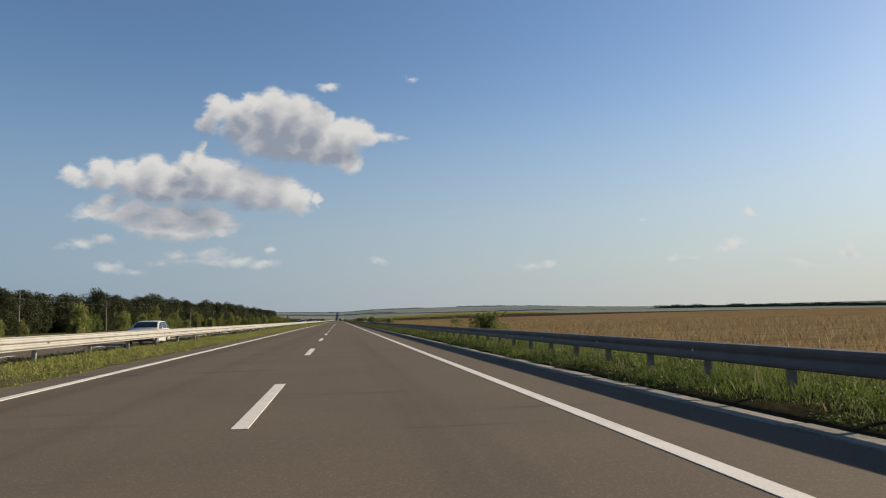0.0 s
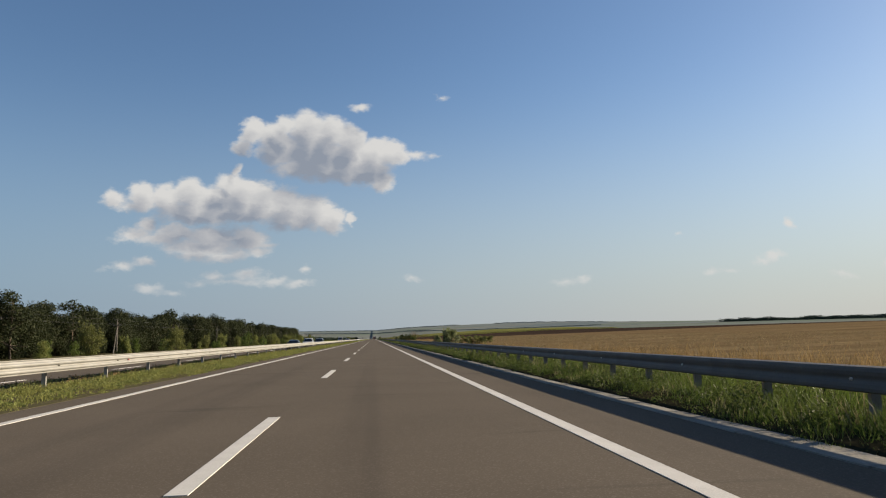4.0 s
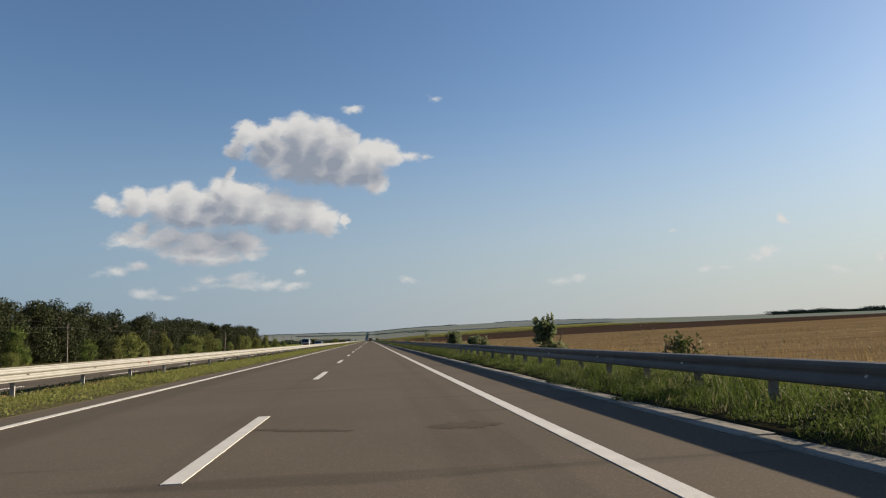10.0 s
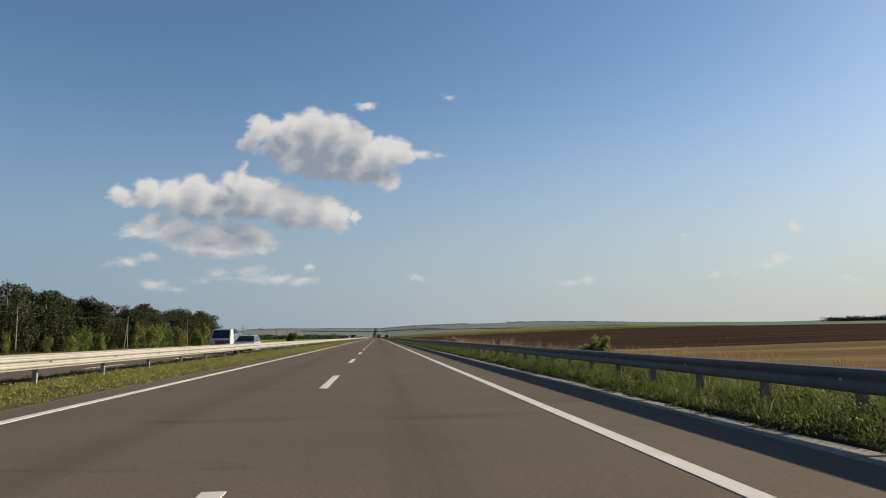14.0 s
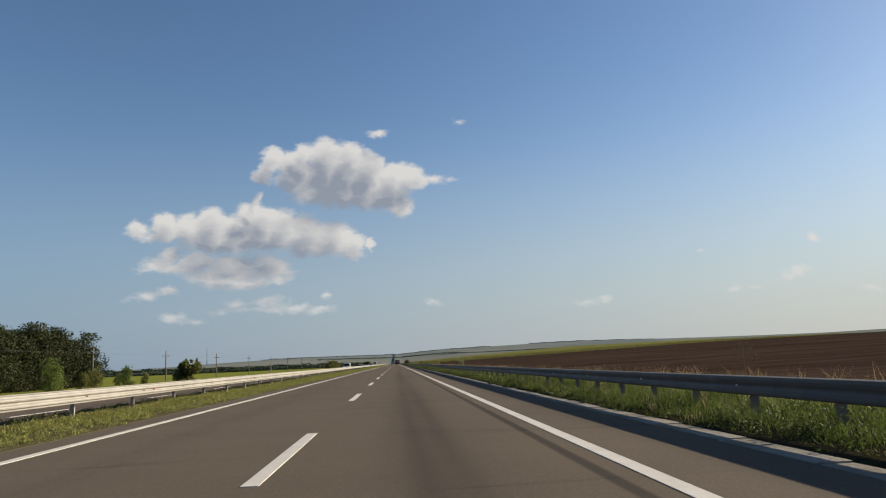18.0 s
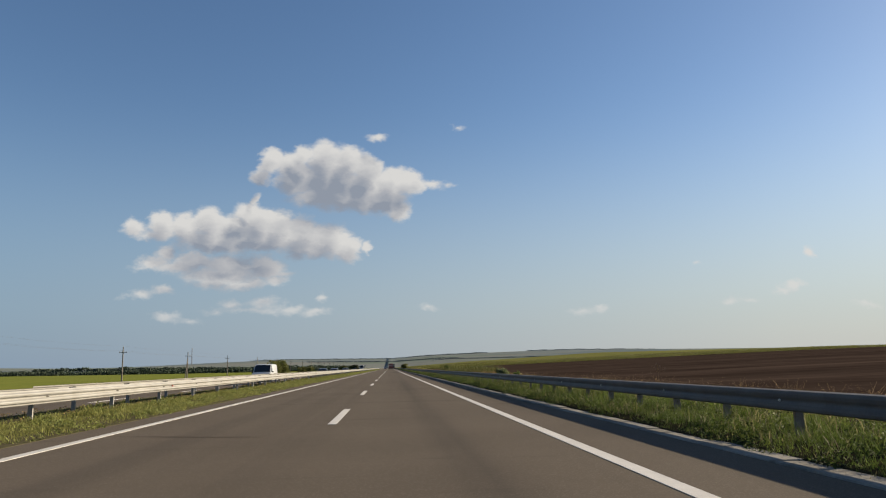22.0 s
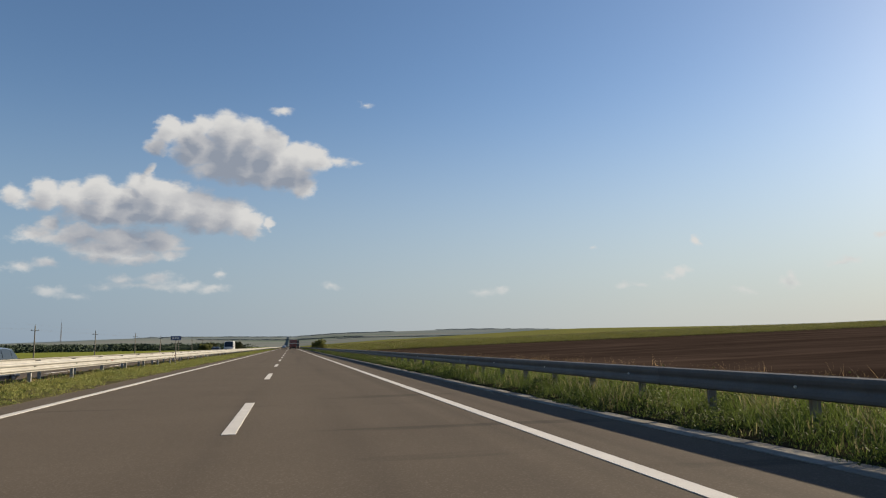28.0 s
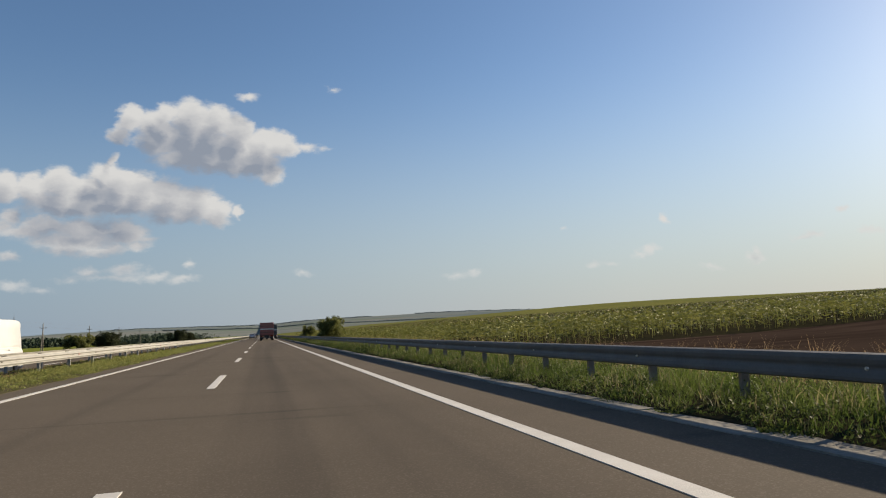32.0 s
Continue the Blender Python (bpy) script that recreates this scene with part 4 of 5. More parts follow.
def limb_mesh(name, seed, height, lumps, r0, mat, stems=1):
    """A tapered, bent trunk (or several stems) with a limb to each lump."""
    random.seed(seed)
    bm = bmesh.new()
    tops = []
    for s in range(stems):
        a = 6.28 * s / stems
        p = Vector((math.cos(a) * 0.12 * (stems > 1), math.sin(a) * 0.12 * (stems > 1), -0.2))
        r = r0
        for k in range(4):
            q = p + Vector((random.uniform(-0.06, 0.06) * height / 3 + math.cos(a) * 0.1 * (stems > 1), random.uniform(-0.06, 0.06) * height / 3, height * 0.22))
            tube(bm, p, q, r, r * 0.8, 7)
            p, r = q, r * 0.8
            tops.append((p.copy(), r))
    for L in lumps:
        c = Vector(L[:3])
        b, r = min(tops, key=lambda t: (t[0] - c).length + (2 if t[0].z > c.z else 0))
        if (c - b).length > 0.05:
            tube(bm, b, c, r * 0.6, r * 0.15, 5)
    me = bpy.data.meshes.new(name)
    bm.to_mesh(me)
    bm.free()
    me.materials.append(mat)
    return me


def plant(kind, label, category, trunk, crown, m, group="", crown_name="crown", trunk_name="trunk"):
    ob = tagged(new(kind), label, category, group)
    ob.matrix_basis = m
    piece(trunk_name, trunk, ob, Matrix.Identity(4))
    top = piece(crown_name, crown, ob, Matrix.Identity(4))
    if crown_name == "seed_tuft":
        top["kind"] = "stuff"
    return ob


def tree_kind(seed, height, spread, count, leaf, mat, low=0.25, heaps=24, slim=1.0):
    random.seed(seed)
    lumps = []
    for i in range(heaps):
        t = random.random()
        z = height * (low + (0.9 - low) * t)
        rad = spread * (0.75 - 0.55 * abs(t - 0.35)) * random.uniform(0.5, 1.0)
        a = random.uniform(0, 6.28)
        s = spread * random.uniform(0.20, 0.44) * slim
        lumps.append((math.cos(a) * rad, math.sin(a) * rad, z, s, s, s * random.uniform(0.55, 1.1)))
    lumps.append((0, 0, height * 0.92, spread * 0.22, spread * 0.22, height * 0.09))
    return limb_mesh("trunk", seed, height, lumps, height * 0.018 + 0.04, BARK), crown_mesh("crown", seed, lumps, count, leaf, mat)


def wood_size(y):
    """The wood begins low and grows taller along the road."""
    return 0.84 + 0.24 * min(1, max(0, y - 60) / 300) - 0.22 * (1 - float(smooth_step(95, 165, y)))


FOREST = [tree_kind(100 + k, 8.6 + 0.35 * (k % 3), 3.9, 7500, 0.175, LEAF_DARK, 0.05, 34) for k in range(6)]
random.seed(5)
FOREST_END = 636
y = 0.0
while y < FOREST_END + 2:
    k = random.randrange(6)
    s = random.uniform(0.74, 1.14) * wood_size(y)
    if y > 60 or random.random() < 0.5:
        x = -54 + random.uniform(-2.4, 2.4)
        plant("forest_tree", "dark green broadleaf tree in a dense roadside wood", "tree", *FOREST[k], pose(x, y, float(land(x, y)), 0, 0, random.uniform(0, 360)) @ Matrix.Scale(s, 4), "trees of the wood")
    y += random.uniform(2.3, 3.7)


def joined_crowns(seed, rows, y0, y1):
    """The crowns of the trees deeper in the wood, as one mass of leaves."""
    rng = np.random.default_rng(seed)
    heaps = []
    for me in (kind[1] for kind in FOREST):
        a = np.empty(len(me.vertices) * 3)
        me.vertices.foreach_get("co", a)
        heaps.append(a.reshape(-1, 4, 3)[::2].reshape(-1, 3))
    out = []
    for x0, step in rows:
        y = y0
        while y < y1:
            v = heaps[rng.integers(6)]
            a, s = rng.uniform(0, 6.28), rng.uniform(0.85, 1.08) * wood_size(y)
            x = x0 + rng.uniform(-2, 2)
            out.append(np.stack([x + s * (v[:, 0] * np.cos(a) - v[:, 1] * np.sin(a)), y + s * (v[:, 0] * np.sin(a) + v[:, 1] * np.cos(a)), s * v[:, 2] - 0.5], 1))
            y += step * rng.uniform(0.7, 1.3)
    v = np.concatenate(out)
    n = len(v) // 4
    me = bpy.data.meshes.new("deep_wood")
    me.vertices.add(4 * n)
    me.vertices.foreach_set("co", v.ravel())
    me.loops.add(4 * n)
    me.loops.foreach_set("vertex_index", np.arange(4 * n, dtype=np.int32))
    me.polygons.add(n)
    me.polygons.foreach_set("loop_start", np.arange(n, dtype=np.int32) * 4)
    me.materials.append(LEAF_DARK)
    me.update()
    return me


tagged(new("deep_wood", joined_crowns(8, ((-59, 5.0), (-64, 6.5)), -20.0, FOREST_END + 6)), "dark crowns deeper in the dense roadside wood", "wood", kind="stuff")
def bush_kind(seed, height, spread, count, leaf, mat, lean=0.0, upright=1.0):
    random.seed(seed)
    lumps = []
    for i in range(24):
        t = random.uniform(0.05, 0.72)
        a = random.uniform(0, 6.28)
        rad = spread * (1 - 0.5 * t) * random.uniform(0.1, 0.95)
        s = min(spread * random.uniform(0.20, 0.40), height * 0.2)
        lumps.append((math.cos(a) * rad + lean * t, math.sin(a) * rad, height * t, s, s, s * upright))
    for i in range(16):
        # leafy shoots that stand out of the top and the sides
        a, t = random.uniform(0, 6.28), random.uniform(0.62, 0.9)
        rad = spread * random.uniform(0.15, 1.0) * (1.25 - 0.7 * t)
        s = spread * random.uniform(0.07, 0.13)
        lumps.append((math.cos(a) * rad + lean * t, math.sin(a) * rad, height * t, s, s, height * random.uniform(0.07, 0.13)))
    return limb_mesh("stem", seed, height * 0.9, lumps, 0.03, BARK, 3), crown_mesh("foliage", seed, lumps, count, leaf, mat)


SAPLING = [bush_kind(120 + k, 4.3 + 0.5 * (k % 3), 1.7 + 0.45 * (k % 2), 3200, 0.125, (LEAF_LIGHT, LEAF_MID, LEAF_OLIVE)[k % 3], 0.0, 1.15) for k in range(6)]
random.seed(31)
for i in range(92):
    y = 36 + i * 6.5 + random.uniform(-4, 4)
    x = random.uniform(-50, -33) if y < 330 else random.uniform(-47, -36)
    s = random.uniform(0.45, 1.2)
    plant("sapling", "light green young tree at the edge of the wood", "tree", *SAPLING[i % 6], pose(x, y, float(land(x, y)), 0, 0, random.uniform(0, 360)) @ Matrix.Scale(s, 4), "young trees before the wood")



# height, spread, lean, leaf material of each roadside bush and where it stands
BUSHES = [
    (10.3, 50.3, 1.65, 1.6, 0.0, LEAF_OLIVE, "round olive-green bush behind the guardrail"),
    (12.2, 74.0, 1.4, 0.9, 0.0, LEAF_MID, "small loose green bush beside the stubble"),
    (9.4, 118.2, 1.40, 0.80, -0.5, LEAF_SILVER, "wind-bent grey-green bush behind the guardrail"),
    (9.5, 121.8, 1.30, 0.80, -0.6, LEAF_SILVER, "low grey-green bush beside a wind-bent one"),
    (9.4, 200.0, 1.4, 0.75, -0.3, LEAF_SILVER, "small grey-green wind-blown bush"),
    (9.5, 187.9, 2.1, 1.25, -0.3, LEAF_SILVER, "tall silvery shrub turned by the wind"),
    (11.2, 181.5, 1.2, 2.3, 0.0, LEAF_OLIVE, "low spreading olive-green shrub behind the rail"),
    (9.4, 278.0, 2.05, 2.8, 0.0, LEAF_HEDGE, "dense dark green bush with upright shoots"),
    (9.7, 261.8, 1.6, 0.7, 0.0, LEAF_MID, "leafy shrub with pale blossom-like leaves"),
    (9.2, 339.3, 1.75, 0.95, -0.5, LEAF_SILVER, "grey-green bush leaning with the wind"),
    (9.2, 325.6, 1.25, 0.95, -0.6, LEAF_SILVER, "low wind-bent pale green bush"),
    (9.2, 308.2, 1.95, 0.75, -0.3, LEAF_SILVER, "upright pale shrub with wind-turned leaves"),
    (9.4, 296.6, 1.0, 0.8, 0.2, LEAF_HEDGE, "thin loose green shrub"),
    (8.8, 365.0, 2.2, 0.5, -0.2, LEAF_SILVER, "slim loose pale green shrub with bare twigs"),
    (8.8, 414.0, 1.1, 0.8, 0.0, LEAF_LIGHT, "low light green bush"),
    (9.9, 466.8, 1.15, 0.7, -0.5, LEAF_SILVER, "small loose wind-bent grey-green bush by the ploughed field"),
    (11.0, 604.5, 1.45, 0.55, -0.5, LEAF_SILVER, "loose grey-green bush with bare twigs by the ploughed field"),
    (9.3, 665.3, 0.95, 0.55, -0.4, LEAF_SILVER, "small wind-turned pale shrub by the ploughed field"),
    (9.4, 661.0, 0.8, 0.4, -0.2, LEAF_MID, "thin loose dark shrub by the ploughed field"),
    (9.3, 716.0, 1.5, 0.6, 0.0, LEAF_MID, "upright green shrub by the road"),
    (9.2, 985.0, 3.1, 2.9, 0.0, LEAF_OLIVE, "tall rounded green bush beside the guardrail"),
    (8.6, 1022.0, 2.5, 1.5, 0.0, LEAF_OLIVE, "slender dark green bush beside the guardrail"),
    (-21.9, 585.7, 3.3, 1.7, 0.0, LEAF_OLIVE, "round olive-green tree-like bush in the open field"),
    (-21.5, 762.4, 3.9, 2.7, 0.0, LEAF_OLIVE, "broad olive-green bush beyond the opposite shoulder"),
    (-21.6, 758.0, 3.3, 2.2, 0.0, LEAF_OLIVE, "olive-green bush beside a larger one"),
    (-24.0, 825.0, 2.5, 1.9, 0.0, LEAF_OLIVE, "olive-green shrub beyond the opposite shoulder"),
    (-24.0, 847.0, 2.7, 2.0, 0.0, LEAF_OLIVE, "low green shrub at the field's edge"),
    (-24.0, 1010.0, 3.0, 2.8, 0.0, LEAF_OLIVE, "wide roadside thicket beyond the opposite shoulder"),
    (-25.0, 1035.0, 3.4, 3.2, 0.0, LEAF_DARK, "wide dark thicket beyond the opposite shoulder"),
    (-24.0, 1130.0, 4.6, 3.4, 0.0, LEAF_DARK, "rounded dark tree clump by the road"),
    (-26.0, 1180.0, 4.0, 3.6, 0.0, LEAF_DARK, "rounded dark tree clump farther along the road"),
]
for i, (x, y, h, sp, lean, mat, label) in enumerate(BUSHES):
    leaf = (0.08 if mat is LEAF_SILVER else 0.055) if h < 2.25 else (0.10 if x > 0 else 0.13)
    st, le = bush_kind(300 + i, h, sp, int((1700 + 1300 * sp * h / 2) * (0.16 if "bare twigs" in label else 0.42 if "loose" in label else 1.5 if mat is LEAF_SILVER else 1.9 if h < 2.25 else 1.4)), leaf, mat, lean, 1.6 if mat in (LEAF_DARK, LEAF_HEDGE) else 1.0)
    plant("bush", label, "bush", st, le, pose(x, y, float(land(x, y))), "", "foliage", "stem")


# tall dry weeds with seed heads
SEED = material("seed_heads", (0.2250, 0.1725, 0.1125), 0.9, second=(0.1500, 0.1125, 0.0750), scale=8, fine=40, bump=0)

def weed_kind(seed, height):
    rng = np.random.default_rng(seed)
    random.seed(seed)
    bm = bmesh.new()
    tube(bm, (0, 0, -0.1), (0.05, 0.03, height * 0.9), 0.009, 0.004, 5)
    heads = []
    for k in range(11):
        t = random.uniform(0.35, 0.95)
        a = random.uniform(0, 6.28)
        L = height * 0.36 * (1.2 - t)
        b = Vector((0.05 * t, 0.03 * t, height * 0.9 * t))
        e = b + Vector((math.cos(a) * L, math.sin(a) * L, L * 0.9))
        tube(bm, b, e, 0.0045, 0.003, 4)
        for j in range(3):
            g = e + Vector((random.uniform(-0.14, 0.14), random.uniform(-0.14, 0.14), random.uniform(0.02, 0.16)))
            tube(bm, e, g, 0.002, 0.0015, 3)
            heads.append(g)
    stem = bpy.data.meshes.new("stem")
    bm.to_mesh(stem)
    bm.free()
    stem.materials.append(DRY)
    c = np.repeat(np.array([tuple(h) for h in heads]), 9, 0) + rng.normal(0, 0.040, (len(heads) * 9, 3))
    v, f = leaf_quads(rng, c, 0.022)
    return stem, mesh_from("seed_tuft", v.tolist(), f.tolist(), [SEED])


WEEDS = [weed_kind(400 + k, 2.5 + 0.25 * k) for k in range(3)]
random.seed(9)
# along the road, and height
WEED_AT = [(77, 1.6), (80.5, 1.7), (82, 1.5), (83.6, 1.8), (86.5, 1.5), (90, 1.4), (235.4, 1.9), (236.2, 1.7), (245.6, 1.6), (248.6, 1.55), (250.4, 1.8), (251.2, 2.1), (252.0, 1.9), (254.1, 1.6),
           (262.2, 2.5), (263.0, 2.6), (263.6, 2.4), (264.3, 2.2), (264.8, 2.1), (265.4, 1.7), (266.9, 1.5), (267.6, 1.6), (300, 1.3), (345, 1.4), (460.4, 1.0), (465.5, 0.9), (476, 1.2), (481, 1.3), (491.2, 1.25), (491.9, 1.3), (496, 1.1),
           (503, 1.2), (520, 1.3), (618, 1.3), (622, 1.2), (640, 1.1), (700, 1.4), (846, 1.3), (852, 1.0), (858, 1.4), (863, 1.1), (872, 1.3), (888, 1.4)]
for i, (y, h) in enumerate(WEED_AT):
    x = 10.0 + random.uniform(-0.3, 0.3)
    plant("dry_weed", "tall dry weed stalk with brown seed heads", "weed", *WEEDS[i % 3], pose(x, y, float(land(x, y)), 0, 0, random.uniform(0, 360)) @ Matrix.Scale(h / (2.5 + 0.25 * (i % 3)), 4), "tall dry weeds", "seed_tuft", "stem")

REEDS = strip_mesh("reeds", 61, 34.0, 8.8, 13.0, 24000, 1.25, 0.026, 0.7, [REED, REED], 20000, 1.0)
ob = tagged(new("reeds", REEDS), "dense stand of tall green reeds behind the guardrail", "reeds", kind="stuff")
ob.location = (0, 690, 0)
STRAW = strip_mesh("straw_stand", 62, 40.0, 9.0, 13.0, 8000, 0.95, 0.014, 0.6, [DRY, DRY], 0, 1.8)
for y in (684, 246, 66, 104):
    ob = tagged(new("straw_stand", STRAW), "golden stand of tall dry grass behind the guardrail", "grass", kind="stuff")
    ob.location = (0, y, 0)

# ---- sunflowers ----
SUN_LEAF = leafy("sunflower_leaves", (0.1206, 0.1323, 0.0315), (0.1882, 0.1882, 0.0552), 0.6, 0.28)
SUN_HEAD = material("sunflower_heads", (0.192, 0.154, 0.038), 0.8, second=(0.102, 0.083, 0.026), scale=8, fine=40)


def sunflower_block(seed, size=20.0, count=820):
    rng = np.random.default_rng(seed)
    x = (np.floor(rng.uniform(0, size / 0.7, count)) + 0.5) * 0.7 + rng.normal(0, 0.06, count)
    y = rng.uniform(0, size, count)
    h = rng.uniform(1.15, 1.5, count)
    v, f4, f3 = blades(rng, count, x, y, h, np.full(count, 0.022), 0.15)
    verts, faces, idx = v.tolist(), f4.tolist() + f3.tolist(), [0] * (2 * count)
    k = np.repeat(np.arange(count), 10)
    c = np.stack([x[k] + rng.normal(0, 0.16, len(k)), y[k] + rng.normal(0, 0.16, len(k)), h[k] * rng.uniform(0.05, 1.0, len(k)) ** 0.7], 1)
    lv, lf = leaf_quads(rng, c, 0.15, 0.45)
    o = len(verts)
    verts += lv.tolist()
    faces += (lf + o).tolist()
    idx += [0] * len(k)
    hv, hf = leaf_quads(rng, np.stack([x + 0.1, y, h + 0.02], 1), 0.10, 0.5)
    o = len(verts)
    verts += hv.tolist()
    faces += (hf + o).tolist()
    idx += [1] * count
    return mesh_from("sunflowers", verts, faces, [SUN_LEAF, SUN_HEAD], idx)


SUNFLOWERS = [sunflower_block(500 + k) for k in range(3)]


def place_sunflowers(x, y, k):
    z0, z1 = float(land(x, y + 10)), float(land(x + 20, y + 10))
    ob = tagged(new("sunflowers", SUNFLOWERS[k % 3]), "dense green sunflower crop with drooping heads", "crop", kind="stuff")
    ob.matrix_basis = pose(x, y, z0, 0, -math.degrees(math.atan2(z1 - z0, 20)), 0)


k = 0
for i in range(14):
    for j in range(12 if i < 3 else (5 if i < 8 else 3)):
        place_sunflowers(13 + 20 * i, PLOUGH_END + 0.5 + 20 * j, k)
        k += 1

# straw stubble on the field beside the road
STALK = leafy("stubble_stalks", (0.2034, 0.1601, 0.0901), (0.1321, 0.1000, 0.0532), 0.8, 0.35)


def stubble_mesh(seed, size=44.0, count=15000, tall=1.0):
    rng = np.random.default_rng(seed)
    m = count // 9
    cx, cy = rng.uniform(0, 40, m), rng.uniform(0, size, m)
    q = rng.integers(0, m, count)
    h = tall * rng.uniform(0.05, 0.15, count) * rng.uniform(0.4, 1.5, m)[q]
    v, f = fine_blades(rng, cx[q] + rng.normal(0, 0.30, count), np.mod(cy[q] + rng.normal(0, 0.14, count), size), h, 0.035, 0.8)
    return mesh_from("stubble", v.tolist(), f.tolist(), [STALK])


STUBBLES = [stubble_mesh(520 + k) for k in range(2)]
TALL_STUBBLE = stubble_mesh(523, count=13000, tall=3.2)
for k in range(-1, 9):
    y = 44.0 * k
    z0, z1 = float(land(13, y + 22)), float(land(53, y + 22))
    ob = tagged(new("stubble", TALL_STUBBLE if k < 2 else STUBBLES[k % 2]), "knee-high dry straw on an overgrown field" if k < 2 else "short straw stubble of a harvested field", "field", kind="stuff")
    ob.matrix_basis = pose(12.5, y, z0 + 0.02, 0, -math.degrees(math.atan2(z1 - z0, 40)), 0)


# tar seams and dark stains on the asphalt
TAR = material("old_tar", (0.060, 0.050, 0.040), 0.85, second=(0.080, 0.066, 0.051), scale=4, fine=40, amount=0.9, bump=0.2, spec=0.04)


def stain(name, label, x0, y0, x1, y1, wide, seed):
    """A flat ragged streak of tar."""
    wide = 2.2 * wide
    rng = np.random.default_rng(seed)
    n = 26
    t = np.linspace(0, 1, n)
    taper = np.sin(np.pi * np.clip(t, 0.03, 0.97)) ** 0.6
    x, y = x0 + (x1 - x0) * t + rng.normal(0, 0.012, n), y0 + (y1 - y0) * t + np.cumsum(rng.normal(0, 0.018, n))
    if abs(x1 - x0) > abs(y1 - y0):
        lo, hi = (x, y - wide * taper * rng.uniform(0.3, 1, n)), (x, y + wide * taper * rng.uniform(0.3, 1, n))
    else:
        lo, hi = (x + wide * taper * rng.uniform(0.3, 1, n), y), (x - wide * taper * rng.uniform(0.3, 1, n), y)
    verts = [(a, c, 0.003) for a, c in zip(*lo)] + [(a, c, 0.003) for a, c in zip(*hi)]
    faces = [(i, i + 1, n + i + 1, n + i) for i in range(n - 1)]
    tagged(new(name, mesh_from(name, verts, faces, [TAR])), label, "road mark", kind="structure")


SEAMS = [(-3.4, 209.4, 1.8, 208.5, 0.05), (-1.9, 204.1, 3.2, 203.3, 0.08), (-3.4, 454.7, 1.2, 454.0, 0.06), (-3.0, 457.8, 1.6, 457.8, 0.05), (-3.5, 685.4, -0.6, 684.3, 0.05), (-3.5, 658.5, -0.6, 657.6, 0.05), (-3.5, 233.8, -0.9, 233.5, 0.06), (-2.6, 344.1, 0.0, 344.3, 0.07), (0.9, 341.0, 2.2, 340.6, 0.12), (-2.4, 491.7, -0.9, 491.0, 0.05), (-3.5, 629.4, -0.8, 628.6, 0.06),
         (-3.2, 768.4, 0.05, 767.8, 0.06), (-2.4, 826.6, -1.2, 826.3, 0.07), (-3.4, 883.5, -0.2, 882.3, 0.06), (0.4, 881.4, 0.8, 881.1, 0.12), (0.2, 288.7, 1.5, 288.1, 0.10),
         (2.4, 288.1, 3.3, 287.9, 0.20), (-1.5, 61.0, 2.9, 60.6, 0.04), (-3.0, 118.0, 1.0, 117.6, 0.05), (-3.4, 175.0, 0.4, 174.4, 0.05), (-2.8, 395.0, 2.0, 394.5, 0.05),
         (-3.3, 443.0, 0.3, 442.6, 0.06), (-3.1, 548.0, 1.2, 547.5, 0.05), (-1.0, 580.5, 3.3, 580.2, 0.05), (-3.2, 690.0, 0.8, 689.3, 0.06), (-3.3, 933.0, 0.5, 932.0, 0.06)]
for i, q in enumerate(SEAMS):
    stain("tar_seam", "thin dark tar seam across the asphalt", *q, 900 + i)
for i, q in enumerate(((3.0, 691.5, 3.5, 688.0, 0.12), (3.2, 685.6, 3.45, 683.4, 0.14), (3.2, 682.3, 3.35, 680.4, 0.14), (3.1, 695.5, 3.3, 693.6, 0.10), (3.25, 678.5, 3.4, 676.8, 0.12), (2.1, 652.6, 3.45, 652.2, 0.16))):
    stain("oil_stain", "dark oil stain on the slow lane", *q, 940 + i)

# ---- poles, mast, sign ----
POLE_WOOD = material("weathered_concrete_pole", (0.130, 0.118, 0.104), 0.9, second=(0.080, 0.072, 0.062), scale=3, fine=30, bump=0.3)
WIRE = material("wire", (0.03, 0.03, 0.03), 0.6, bump=0)
SIGN_BACK = material("sign_back", (0.10, 0.10, 0.105), 0.6, 0.3, bump=0.05)


def pole_thing(strut):
    ob = tagged(new("utility_pole"), "weathered utility pole with a crossarm and insulators", "pole", "poles of the power line")
    bm = bmesh.new()
    tube(bm, (0, 0, -0.6), (0, 0, 6.6), 0.15, 0.09, 10)
    part("shaft", bm, POLE_WOOD, ob)
    bm = bmesh.new()
    box(bm, -0.75, 0.75, -0.05, 0.05, 5.55, 5.65, 0.01)
    part("crossarm", bm, POLE_WOOD, ob)
    for x, z in ((-0.65, 5.65), (0.65, 5.65), (0, 6.6)):
        bm = bmesh.new()
        tube(bm, (x, 0, z), (x, 0, z + 0.22), 0.05, 0.03, 8)
        part("insulator", bm, DARK_MARK, ob)
    if strut:
        bm = bmesh.new()
        tube(bm, (0, -2.0, -0.6), (0, -0.1, 5.0), 0.13, 0.09, 8)
        part("strut", bm, POLE_WOOD, ob, "leaning brace pole")
    return ob


POLES_Y = [0, 43, 87, 130, 173, 217, 263, 308, 354, 407, 452, 496, 541, 587, 628.5, 667, 712, 757.5, 801.7, 846.4, 897, 945, 991, 1041, 1089] + [1136 + 46 * k for k in range(7)]
pole_a, pole_b = pole_thing(False), pole_thing(True)
for i, y in enumerate(POLES_Y):
    m = pose(-50, y, float(land(-50, y)))
    if i == 0:
        pole_a.matrix_basis = m
    elif i == 6:
        pole_b.matrix_basis = m
    else:
        copy_thing(pole_b if i % 6 == 0 else pole_a, m)
